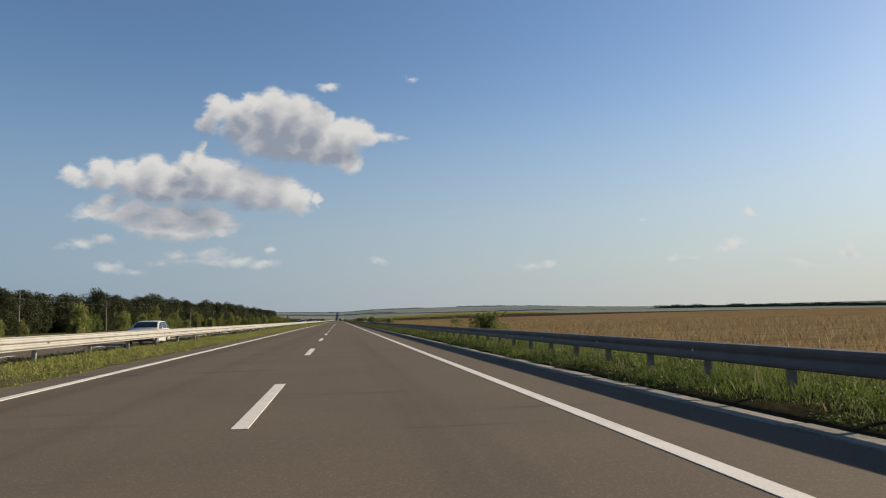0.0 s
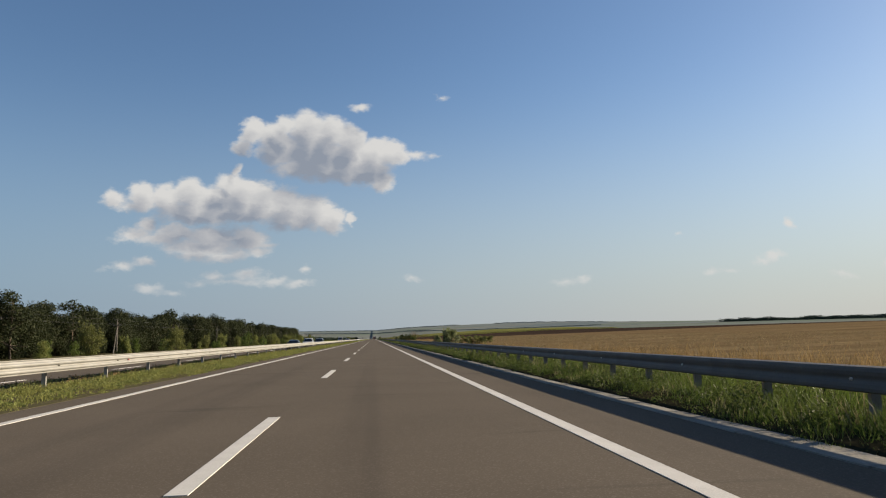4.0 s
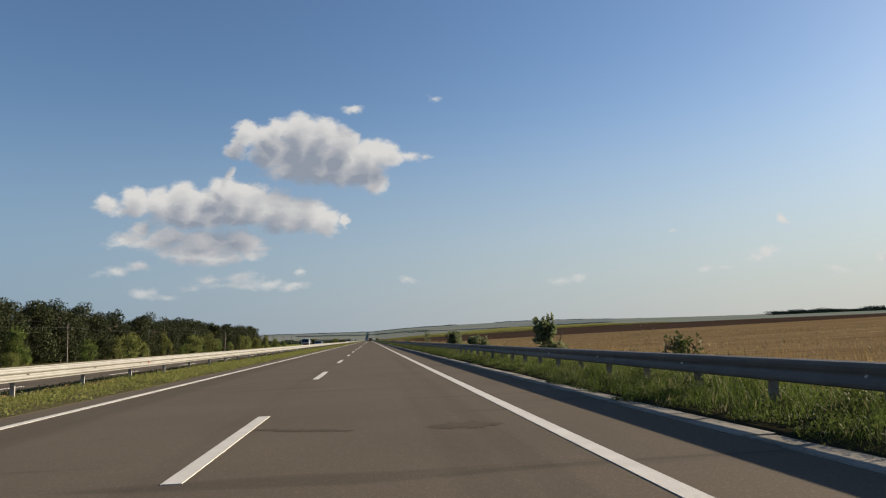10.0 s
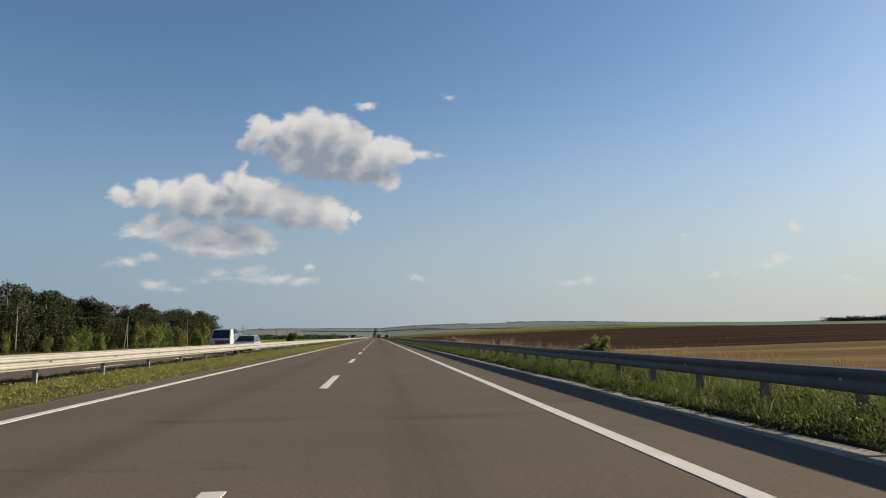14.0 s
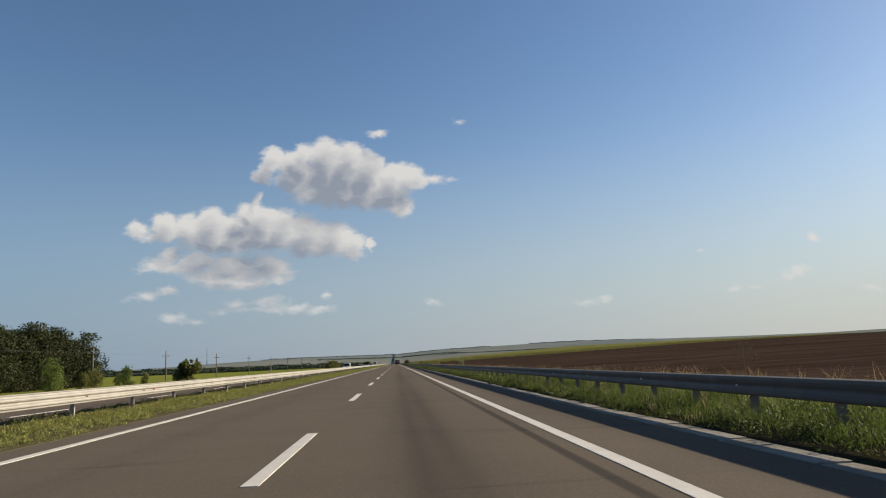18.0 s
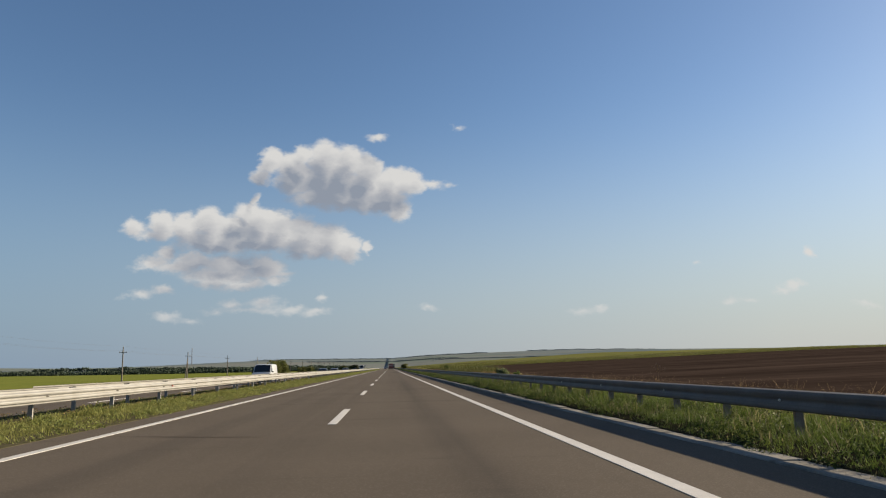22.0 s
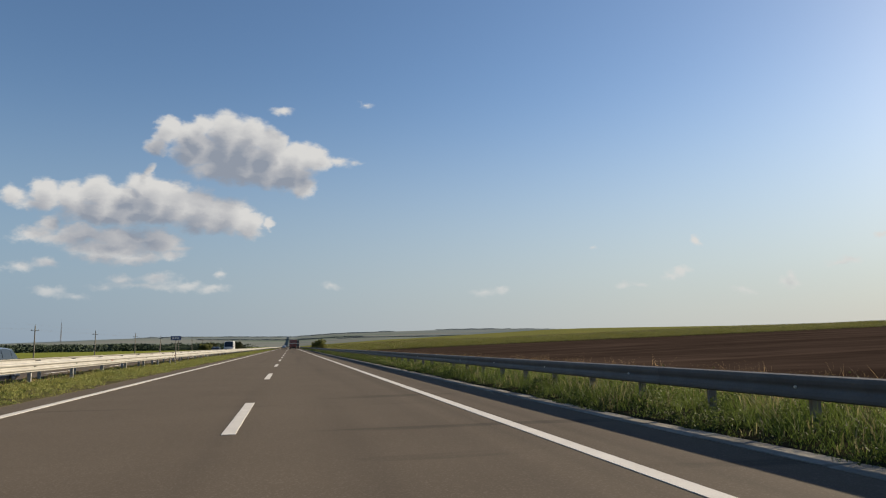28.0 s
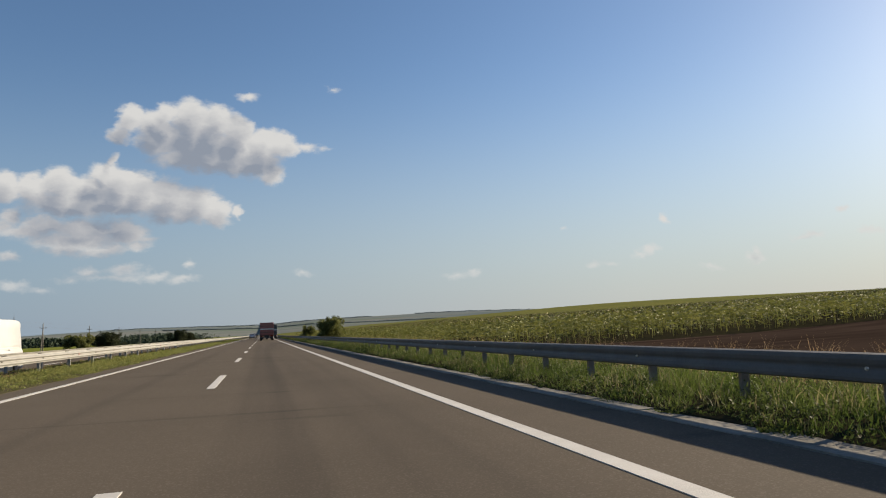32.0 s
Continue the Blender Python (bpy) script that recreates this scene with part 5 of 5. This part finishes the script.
for x, z in ((-50.65, 5.85), (-49.35, 5.85), (-50, 6.8)):
    bm = bmesh.new()
    for a, b in zip(POLES_Y, POLES_Y[1:]):
        last = Vector((x, a, z - 0.5))
        for j in range(1, 5):
            t = j / 4
            p = Vector((x, a + (b - a) * t, z - 0.5 - 3.2 * t * (1 - t) * 0.35))
            tube(bm, last, p, 0.007, 0.007, 3)
            last = p
    tagged(part("overhead_wire", bm, WIRE), "thin sagging overhead wire between the poles", "cable", "wires of the power line")

mast = tagged(new("radio_mast"), "distant lattice radio mast above the fields", "mast")
mast.location = (-700, 3200, float(land(-700, 3200)) - 1)
for a in range(3):
    c, q = math.cos(a * 2.094), math.sin(a * 2.094)
    part("leg", tube(bmesh.new(), (2.2 * c, 2.2 * q, 0), (0.9 * c, 0.9 * q, 62), 0.35, 0.3, 5), SIGN_BACK, mast)
bm = bmesh.new()
for k in range(15):
    z = 2 + k * 4
    r = 2.2 - 1.3 * z / 62
    for a in range(3):
        p = [(r * math.cos(b * 2.094), r * math.sin(b * 2.094)) for b in (a, a + 1)]
        tube(bm, (*p[0], z), (*p[1], z + 4 if z < 58 else z), 0.15, 0.15, 4)
part("lattice", bm, SIGN_BACK, mast)
bm = bmesh.new()
tube(bm, (0, 0, 60), (0, 0, 74), 0.3, 0.1, 5)
part("antenna", bm, SIGN_BACK, mast)

SIGN_BLUE = material("blue_sign_face", (0.025, 0.055, 0.17), 0.4, second=(0.03, 0.06, 0.15), scale=3, fine=30, bump=0)
SIGN_WHITE = material("white_sign_bars", (0.62, 0.62, 0.60), 0.5, bump=0)
sign = tagged(new("road_sign"), "small blue kilometre plate on a thin post by the median barrier", "road sign")
sign.location = (-6.35, 835.0, 0)
bm = box(bmesh.new(), -0.31, 0.31, -0.012, 0.012, 1.58, 1.84, 0.008)
plate = part("panel", bm, SIGN_BLUE, sign, "blue plate")
for x0, x1 in ((-0.22, -0.10), (-0.07, 0.05), (0.08, 0.20)):
    bm = box(bmesh.new(), x0, x1, -0.016, -0.010, 1.65, 1.77)
    part("bar", bm, SIGN_WHITE, plate, "white bar")
bm = tube(bmesh.new(), (0, 0.035, -0.3), (0, 0.035, 1.82), 0.025, 0.025, 10)
part("post", bm, POST_STEEL, sign)

# far woods along the horizon
def far_wood(name, x0, y0, x1, y1, height, seed, label, count=2600, leaf=1.6, mat=FAR_WOOD):
    rng = np.random.default_rng(seed)
    t = rng.uniform(0, 1, count)
    x, y = x0 + (x1 - x0) * t + rng.normal(0, 6, count), y0 + (y1 - y0) * t + rng.normal(0, 6, count)
    lump = np.random.default_rng(seed + 500).uniform(0.45, 1.1, 61)
    top = height * np.interp(t * 60, np.arange(61), lump) * (0.85 + 0.15 * np.sin(t * 91 + 2))
    z = land(x, y) + top * rng.uniform(0.0, 1.0, count)
    v, f = leaf_quads(rng, np.stack([x, y, z], 1), leaf)
    tagged(new(name, mesh_from(name, v.tolist(), f.tolist(), [mat])), label, "wood", kind="stuff")


far_wood("far_wood", 620, 1308, 1150, 1180, 7.5, 71, "dark line of trees on the far ridge", 34000, 0.9)
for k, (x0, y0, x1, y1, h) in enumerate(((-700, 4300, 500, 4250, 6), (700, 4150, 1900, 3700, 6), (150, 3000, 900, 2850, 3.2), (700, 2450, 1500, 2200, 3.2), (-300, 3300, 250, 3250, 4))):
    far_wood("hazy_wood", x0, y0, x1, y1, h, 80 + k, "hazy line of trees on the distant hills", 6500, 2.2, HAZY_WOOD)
far_wood("shelter_belt", -90, 1330, -560, 1180, 5.2, 72, "long dark shelter belt beyond the green field", 34000, 0.85)
far_wood("shelter_belt", -560, 1180, -1300, 900, 5.2, 73, "dark shelter belt running out of sight", 28000, 1.3)
far_wood("shelter_belt", -30, 1240, -90, 1330, 4.5, 74, "dark trees along the distant roadside", 11000, 0.55)
far_wood("far_wood", -120, 2300, -900, 2500, 9, 75, "distant dark wood in the valley", 4000, 3.0)

# ---- vehicles ----
RUBBER = material("tyre_rubber", (0.02, 0.02, 0.02), 0.85, bump=0.1)
RIM = material("alloy_rim", (0.360, 0.360, 0.368), 0.35, 0.8, bump=0)
GLASS = glass_material("car_glass", (0.008, 0.009, 0.010))
LAMP = glass_material("lamp_glass", (0.352, 0.358, 0.371))
TAIL = glass_material("tail_lamp_glass", (0.141, 0.008, 0.006))
TRIM = material("black_trim", (0.022, 0.022, 0.024), 0.6, bump=0)
PLATE = material("number_plate", (0.576, 0.576, 0.560), 0.5, bump=0)
PLATE_BAR = material("plate_bar", (0.06, 0.06, 0.07), 0.6, bump=0)


def car_paint(name, color, metal=0.3):
    m = material(name, color, 0.3, metal, second=[c * 0.92 for c in color], scale=1.5, fine=12, bump=0, grain=0.05)
    m.node_tree.nodes["Principled BSDF"].inputs["Coat Weight"].default_value = 0.6
    return m


def prism(bm, outline, half, taper=None):
    """A side outline (y, z) carried across the width; taper gives the half width at each height."""
    ring = []
    for sgn in (-1, 1):
        ring.append([bm.verts.new((sgn * (taper(z) if taper else half), y, z)) for y, z in outline])
    n = len(outline)
    for i in range(n):
        j = (i + 1) % n
        bm.faces.new((ring[0][i], ring[0][j], ring[1][j], ring[1][i]))
    bm.faces.new(list(reversed(ring[0])))
    bm.faces.new(ring[1])
    bmesh.ops.recalc_face_normals(bm, faces=bm.faces)
    return bm


def soften(bm, off, seg=2, angle=25):
    es = [e for e in bm.edges if len(e.link_faces) == 2 and math.degrees(e.calc_face_angle(0)) > angle]
    bmesh.ops.bevel(bm, geom=es, offset=off, segments=seg, affect="EDGES", profile=0.6, clamp_overlap=True)
    return bm


def quad_plate(bm, pts, thick):
    """A thin plate through four points, given thickness along its normal."""
    vs = [bm.verts.new(p) for p in pts]
    f = bm.faces.new(vs)
    f.normal_update()
    r = bmesh.ops.extrude_face_region(bm, geom=[f])
    bmesh.ops.translate(bm, verts=[v for v in r["geom"] if isinstance(v, bmesh.types.BMVert)], vec=f.normal * thick)
    bmesh.ops.recalc_face_normals(bm, faces=bm.faces)
    return bm


def wheel_part(parent, x, y, r, w):
    sgn = 1 if x > 0 else -1
    bm = bmesh.new()
    bmesh.ops.create_cone(bm, cap_ends=True, segments=24, radius1=r, radius2=r, depth=w, matrix=pose(0, 0, 0, 0, 90, 0))
    soften(bm, 0.035, 2, 60)
    ty = part("wheel", bm, RUBBER, parent, "", m=pose(x, y, r))
    bm = bmesh.new()
    bmesh.ops.create_cone(bm, cap_ends=True, segments=20, radius1=r * 0.66, radius2=r * 0.6, depth=0.03, matrix=pose(sgn * (w / 2 + 0.004), 0, 0, 0, 90 * sgn, 0))
    for k in range(5):
        a = k * 1.2566
        tube(bm, (sgn * (w / 2 + 0.02), 0, 0), (sgn * (w / 2 + 0.014), math.cos(a) * r * 0.55, math.sin(a) * r * 0.55), 0.035, 0.025, 5)
    part("rim", bm, RIM, ty, "metal rim")


def curve(points, steps=5):
    """A smooth line through the points."""
    q = [Vector((*p, 0)) for p in points]
    q = [q[0] * 2 - q[1]] + q + [q[-1] * 2 - q[-2]]
    out = []
    for a, b0, c, d in zip(q, q[1:], q[2:], q[3:]):
        for s in range(steps):
            t = s / steps
            v = 0.5 * (2 * b0 + (c - a) * t + (2 * a - 5 * b0 + 4 * c - d) * t * t + (3 * b0 - a - 3 * c + d) * t ** 3)
            out.append((v.x, v.y))
    return out + [tuple(points[-1])]


def side_strip(bm, ys, low, high, half_at, sgn, out):
    """A pane that follows the curved side between two lines."""
    rows = [[bm.verts.new((sgn * (half_at(z) + out), y, z)) for z in (low(y), (low(y) + high(y)) / 2, high(y))] for y in ys]
    for a, b0 in zip(rows, rows[1:]):
        for k in (0, 1):
            f = (a[k], b0[k], b0[k + 1], a[k + 1])
            bm.faces.new(f if sgn > 0 else tuple(reversed(f)))
    return bm


def shell(bm, outline, half_at, crown=0.0, rows=7):
    """A rounded body: the side outline (y, z) swept across the width, its sides drawn in by half_at and its top crowned."""
    grid = []
    for k in range(rows):
        u = -1 + 2 * k / (rows - 1)
        grid.append([bm.verts.new((u * half_at(z), y, z - crown * u ** 4)) for y, z in outline])
    n = len(outline)
    for a, b0 in zip(grid, grid[1:]):
        for i in range(n):
            m = (i + 1) % n
            bm.faces.new((a[i], a[m], b0[m], b0[i]))
    bm.faces.new(list(reversed(grid[0])))
    bm.faces.new(grid[-1])
    bmesh.ops.recalc_face_normals(bm, faces=bm.faces)
    return bm


def car(label, paint, L=4.5, W=1.8, H=1.5, hood=0.95, belt=0.98, wind=1.55, roof0=2.2, roof1=3.6, tail=4.1, tail_z=1.0, wheel_r=0.32, clear=0.2, category="car", name="car", rack=False):
    """A car with its nose towards -y at y = 0. wind, roof0, roof1, tail: where the windscreen foot, the roof's ends and the rear window's foot lie."""
    ob = tagged(new(name), label, category)
    hw = W / 2
    top = curve([(0.0, 0.55), (0.05, hood - 0.17), (0.35, hood - 0.05), (wind * 0.6, hood), (wind, belt), ((wind + tail) / 2, belt + 0.015), (tail, belt), (L - 0.16, tail_z), (L - 0.02, tail_z - 0.16), (L, 0.55)], 4)
    low = top + [(L - 0.06, clear + 0.12), (L - 0.5, clear), (0.45, clear), (0.06, clear + 0.16)]

    def body_half(z):
        return hw - 0.10 * max(0, z - 0.7) ** 1.5 * 2 - 0.16 * max(0, 0.5 - z)
    bm = soften(shell(bmesh.new(), low, body_half, 0.03), 0.035, 2, 40)
    body = part("body", bm, paint, ob, smooth=True)
    inset = 0.17 if H < 1.9 else 0.08
    foot = belt - 0.04

    def half_at(z):
        t = max(0.0, (z - foot) / (H - foot))
        return body_half(belt) - 0.02 - inset * t ** 1.25
    mid = (roof0 + roof1) / 2
    line = curve([(wind - 0.04, foot), (wind + (roof0 - wind) * 0.55, foot + (H - foot) * 0.62), (roof0 + 0.05, H - 0.05), (mid - 0.1, H), (roof1 - 0.1, H - 0.045), (roof1 + (tail - roof1) * 0.5, foot + (H - foot) * 0.62), (tail + 0.04, foot)], 5)

    def roof_z(y):
        for (y0, z0), (y1, z1) in zip(line, line[1:]):
            if min(y0, y1) <= y <= max(y0, y1) and abs(y1 - y0) > 1e-6:
                return z0 + (z1 - z0) * (y - y0) / (y1 - y0)
        return foot
    bm = soften(shell(bmesh.new(), line, half_at, 0.035), 0.03, 2, 40)
    cabin = part("cabin", bm, paint, ob, smooth=True)
    z0 = belt + 0.035

    def front_or_back(points, name_of):
        bm = bmesh.new()
        rows = []
        for y, z in points:
            w = half_at(z) - 0.07
            rows.append([bm.verts.new((u * w, y, z - 0.035 * (u * w / half_at(z)) ** 4)) for u in (-1, -0.5, 0, 0.5, 1)])
        for a, b0 in zip(rows, rows[1:]):
            for k in range(4):
                bm.faces.new((a[k], a[k + 1], b0[k + 1], b0[k]))
        bmesh.ops.recalc_face_normals(bm, faces=bm.faces)
        part(name_of, bm, GLASS, cabin, "dark tinted glass", smooth=True)
    fr = [p for p in line if p[0] < roof0 + 0.03 and z0 <= p[1] <= H - 0.05]
    bk = [p for p in line if p[0] > roof1 - 0.12 and z0 <= p[1] <= H - 0.05]
    front_or_back([(y - 0.008, z + 0.008) for y, z in fr], "windscreen")
    if len(bk) > 1:
        front_or_back([(y + 0.010, z + 0.006) for y, z in bk], "rear_window")
    ya, yb = wind + 0.16, tail - 0.12
    cuts = [0.0, 0.42, 0.78, 1.0] if name == "car" else [0.0, 0.22]
    for s in (-1, 1):
        for c0, c1 in zip(cuts, cuts[1:]):
            ys = [ya + (yb - ya) * (c0 + (c1 - c0) * k / 8) for k in range(9)]
            ys[0], ys[-1] = ys[0] + 0.03, ys[-1] - 0.03
            ys = [y for y in ys if roof_z(y) - 0.085 > z0 + 0.02]
            if len(ys) < 3:
                continue
            bm = side_strip(bmesh.new(), ys, lambda y: z0, lambda y: roof_z(y) - 0.085, half_at, s, 0.006)
            part("side_window", bm, GLASS, cabin, "dark side glass", smooth=True)
        bm = box(bmesh.new(), s * (hw + 0.04) - 0.09, s * (hw + 0.04) + 0.09, ya + 0.12, ya + 0.24, belt + 0.0, belt + 0.15, 0.035)
        part("mirror", bm, TRIM if name == "van" else paint, body)
        bm = box(bmesh.new(), s * (hw - 0.32) - 0.19, s * (hw - 0.32) + 0.19, 0.01, 0.22, hood - 0.31, hood - 0.15, 0.05)
        part("headlight", bm, LAMP, body, "clear glass headlight")
        bm = box(bmesh.new(), s * (hw - 0.2) - 0.13, s * (hw - 0.2) + 0.13, L - 0.12, L + 0.012, tail_z - 0.36, tail_z - 0.14, 0.04)
        part("tail_light", bm, TAIL, body, "red tail light")
        for k in (0.24, 0.52):
            bm = box(bmesh.new(), s * (hw - 0.005) - 0.012, s * (hw - 0.005) + 0.012, L * k + 0.55, L * k + 0.72, belt - 0.16, belt - 0.12, 0.005)
            part("door_handle", bm, TRIM, body)
    bm = box(bmesh.new(), -hw + 0.45, hw - 0.45, -0.01, 0.1, hood - 0.36, hood - 0.19, 0.02)
    part("grille", bm, TRIM, body, "black front grille")
    bm = box(bmesh.new(), -hw + 0.14, hw - 0.14, -0.03, 0.12, 0.30, 0.48, 0.04)
    part("front_bumper", bm, TRIM, body)
    bm = box(bmesh.new(), -hw + 0.14, hw - 0.14, L - 0.12, L + 0.03, 0.32, 0.5, 0.04)
    part("rear_bumper", bm, TRIM, body)
    for y in (-0.042, L + 0.034):
        bm = box(bmesh.new(), -0.26, 0.26, y, y + 0.01, 0.50, 0.61)
        pl = part("number_plate", bm, PLATE, body, "white number plate")
        bm = box(bmesh.new(), -0.2, 0.2, y - 0.003, y + 0.013, 0.535, 0.575)
        part("plate_bar", bm, PLATE_BAR, pl)
    if rack:
        for s in (-1, 1):
            bm = bmesh.new()
            tube(bm, (s * 0.55, roof0 + 0.3, H + 0.05), (s * 0.55, roof0 + 1.5, H + 0.05), 0.02, 0.02, 6)
            part("roof_rail", bm, TRIM, cabin)
        for y in (0.35, 1.4):
            bm = bmesh.new()
            tube(bm, (-0.6, roof0 + y, H + 0.03), (0.6, roof0 + y, H + 0.03), 0.02, 0.02, 6)
            part("roof_bar", bm, TRIM, cabin)
    for x in (-hw + 0.1, hw - 0.1):
        for y in (L * 0.19, L * 0.80):
            wheel_part(ob, x, y, wheel_r, 0.22)
    return ob


WHITE = car_paint("white_paint", (0.4576, 0.4576, 0.4488), 0.0)
BLACK = car_paint("black_paint", (0.018, 0.019, 0.024), 0.2)
SILVER = car_paint("silver_paint", (0.42, 0.44, 0.47), 0.6)
LILAC = car_paint("grey_lilac_paint", (0.28, 0.27, 0.32), 0.5)
BLUEGREY = car_paint("blue_grey_paint", (0.10, 0.13, 0.18), 0.5)
RED = car_paint("dull_red_paint", (0.17, 0.035, 0.035), 0.0)

SEDAN = dict(L=4.6, W=1.79, H=1.45, hood=0.92, belt=0.95, wind=1.25, roof0=2.05, roof1=3.3, tail=4.05, tail_z=1.02)
SUV = dict(L=4.85, W=1.92, H=1.70, hood=1.02, belt=1.06, wind=1.22, roof0=2.05, roof1=3.95, tail=4.62, tail_z=1.14, wheel_r=0.36, clear=0.24)
HATCH = dict(L=4.3, W=1.78, H=1.50, hood=0.93, belt=0.96, wind=1.15, roof0=1.95, roof1=3.6, tail=4.12, tail_z=1.05)
VAN = dict(L=5.6, W=1.99, H=2.6, hood=1.20, belt=1.30, wind=0.55, roof0=1.15, roof1=5.52, tail=5.58, tail_z=1.28, wheel_r=0.34, clear=0.24, category="van", name="van")
MINIVAN = dict(L=4.8, W=1.86, H=1.94, hood=1.05, belt=1.12, wind=0.7, roof0=1.45, roof1=4.65, tail=4.75, tail_z=1.12, wheel_r=0.33, category="van", name="van")
INNER, OUTER = -11.1, -14.9
TRAFFIC = [
    ("white hatchback coming along the opposite carriageway", WHITE, HATCH, INNER, 53.5, False),
    ("black saloon car on the opposite carriageway", BLACK, SEDAN, INNER, 226.5, False),
    ("white off-road car with a black grille on the opposite carriageway", WHITE, SUV, INNER, 252.0, False),
    ("black estate-like car on the opposite carriageway", BLACK, SUV, INNER, 279.0, False),
    ("silver off-road car on the opposite carriageway", SILVER, SUV, INNER, 457.0, False),
    ("white minivan on the opposite carriageway", WHITE, MINIVAN, INNER, 686.0, False),
    ("grey-lilac saloon car on the opposite carriageway", LILAC, SEDAN, INNER, 775.0, False),
    ("black saloon car ahead of a grey one on the opposite carriageway", BLACK, SEDAN, INNER, 747.5, False),
    ("blue-grey hatchback on the opposite carriageway", BLUEGREY, HATCH, INNER, 815.5, False),
    ("dark saloon car on the opposite carriageway behind a van", BLACK, SEDAN, OUTER, 946.0, False),
    ("white high-roof van with a black roof rack", WHITE, VAN, INNER, 933.5, True),
]
for label, paint, kind, x, y, rack in TRAFFIC:
    v = car(label, paint, rack=rack, **kind)
    v.matrix_basis = pose(x, y, FAR_Z)
for label, paint, kind, x, y in (("silver saloon car driving ahead in the fast lane", SILVER, SEDAN, -1.8, 1120.0), ("black car driving far ahead in the fast lane", BLACK, SUV, -1.8, 1165.0)):
    v = car(label, paint, **kind)
    v.matrix_basis = pose(x, y + 4.6, 0.0, 0, 0, 180)


def lorry(label, paint, box_paint, L=9.0, W=2.5, H=3.3):
    """A lorry seen from behind, its tail at y = 0."""
    ob = tagged(new("lorry"), label, "lorry")
    bm = box(bmesh.new(), -W / 2, W / 2, 0, L - 2.4, 1.0, H, 0.04)
    bx = part("cargo_box", bm, box_paint, ob)
    for x in (-0.62, 0.62):
        bm = box(bmesh.new(), x - 0.58, x + 0.58, -0.03, 0.02, 1.08, H - 0.1, 0.01)
        part("rear_door", bm, box_paint, bx)
    for z in (1.45, 2.0, 2.6):
        bm = box(bmesh.new(), -W / 2 + 0.03, W / 2 - 0.03, -0.06, -0.03, z, z + (0.18 if z == 2.0 else 0.07))
        part("rib", bm, PLATE if z == 2.0 else TRIM, bx)
    bm = box(bmesh.new(), -W / 2 + 0.05, W / 2 - 0.05, L - 2.2, L, 0.7, 2.9, 0.12)
    part("cab", bm, paint, ob)
    bm = box(bmesh.new(), -0.45, 0.45, 0.2, L - 0.3, 0.62, 0.98, 0.02)
    part("chassis", bm, TRIM, ob)
    bm = box(bmesh.new(), -W / 2 + 0.1, W / 2 - 0.1, -0.02, 0.1, 0.42, 0.6, 0.02)
    part("bumper_bar", bm, TRIM, ob)
    for s in (-1, 1):
        bm = box(bmesh.new(), s * 0.95 - 0.2, s * 0.95 + 0.2, -0.05, 0.03, 0.72, 0.9, 0.02)
        part("tail_light", bm, TAIL, ob, "red tail light")
        bm = box(bmesh.new(), s * 0.9 - 0.28, s * 0.9 + 0.28, 0.12, 0.15, 0.2, 0.68)
        part("mud_flap", bm, RUBBER, ob)
        for y in (0.9, L - 1.3):
            wheel_part(ob, s * (W / 2 - 0.2), y, 0.5, 0.34)
    return ob


TRUCK_GREY = material("grey_tarpaulin", (0.07, 0.075, 0.085), 0.7, second=(0.05, 0.055, 0.06), scale=0.8, fine=8, bump=0.2)
lorry("dull red box lorry driving ahead in the slow lane", RED, RED).matrix_basis = pose(1.95, 1036, 0)
lorry("dark grey covered lorry ahead of a red one", TRUCK_GREY, TRUCK_GREY, 12.0).matrix_basis = pose(3.2, 1068, 0)

# a recovery lorry that carries damaged cars
tow = tagged(new("recovery_truck"), "white and red recovery lorry with a flat loading bed", "lorry")
bm = box(bmesh.new(), -1.05, 1.05, 0.0, 2.0, 0.55, 1.35, 0.08)
front = part("cab_front", bm, WHITE, tow)
bm = prism(bmesh.new(), [(0.15, 1.33), (0.75, 2.35), (1.95, 2.4), (1.95, 1.33)], 1.0, lambda z: 1.03 - 0.08 * (z - 1.3))
part("cab", soften(bm, 0.05), WHITE, tow)
bm = quad_plate(bmesh.new(), [(-0.88, 0.20, 1.45), (0.88, 0.20, 1.45), (0.80, 0.68, 2.26), (-0.80, 0.68, 2.26)], 0.012)
part("windscreen", bm, GLASS, tow, "dark windscreen")
bm = box(bmesh.new(), -0.5, 0.95, -0.02, 0.02, 0.75, 1.2, 0.01)
part("red_panel", bm, RED, front, "red panel on the white nose")
bm = box(bmesh.new(), -1.1, 1.1, 2.05, 9.0, 0.85, 1.0, 0.02)
part("bed", bm, TRIM, tow)
for s in (-1, 1):
    bm = box(bmesh.new(), s * 0.75 - 0.18, s * 0.75 + 0.18, -0.025, 0.05, 0.75, 0.95, 0.02)
    part("headlight", bm, LAMP, tow)
    for y in (1.0, 6.2, 7.4):
        wheel_part(tow, s * 0.92, y, 0.42, 0.28)
tow.matrix_basis = pose(OUTER, 465.0, FAR_Z)
v = car("dark damaged car standing on the bed of a recovery lorry", BLUEGREY, **SEDAN)
v.matrix_basis = pose(OUTER, 467.6, 1.0 + FAR_Z)
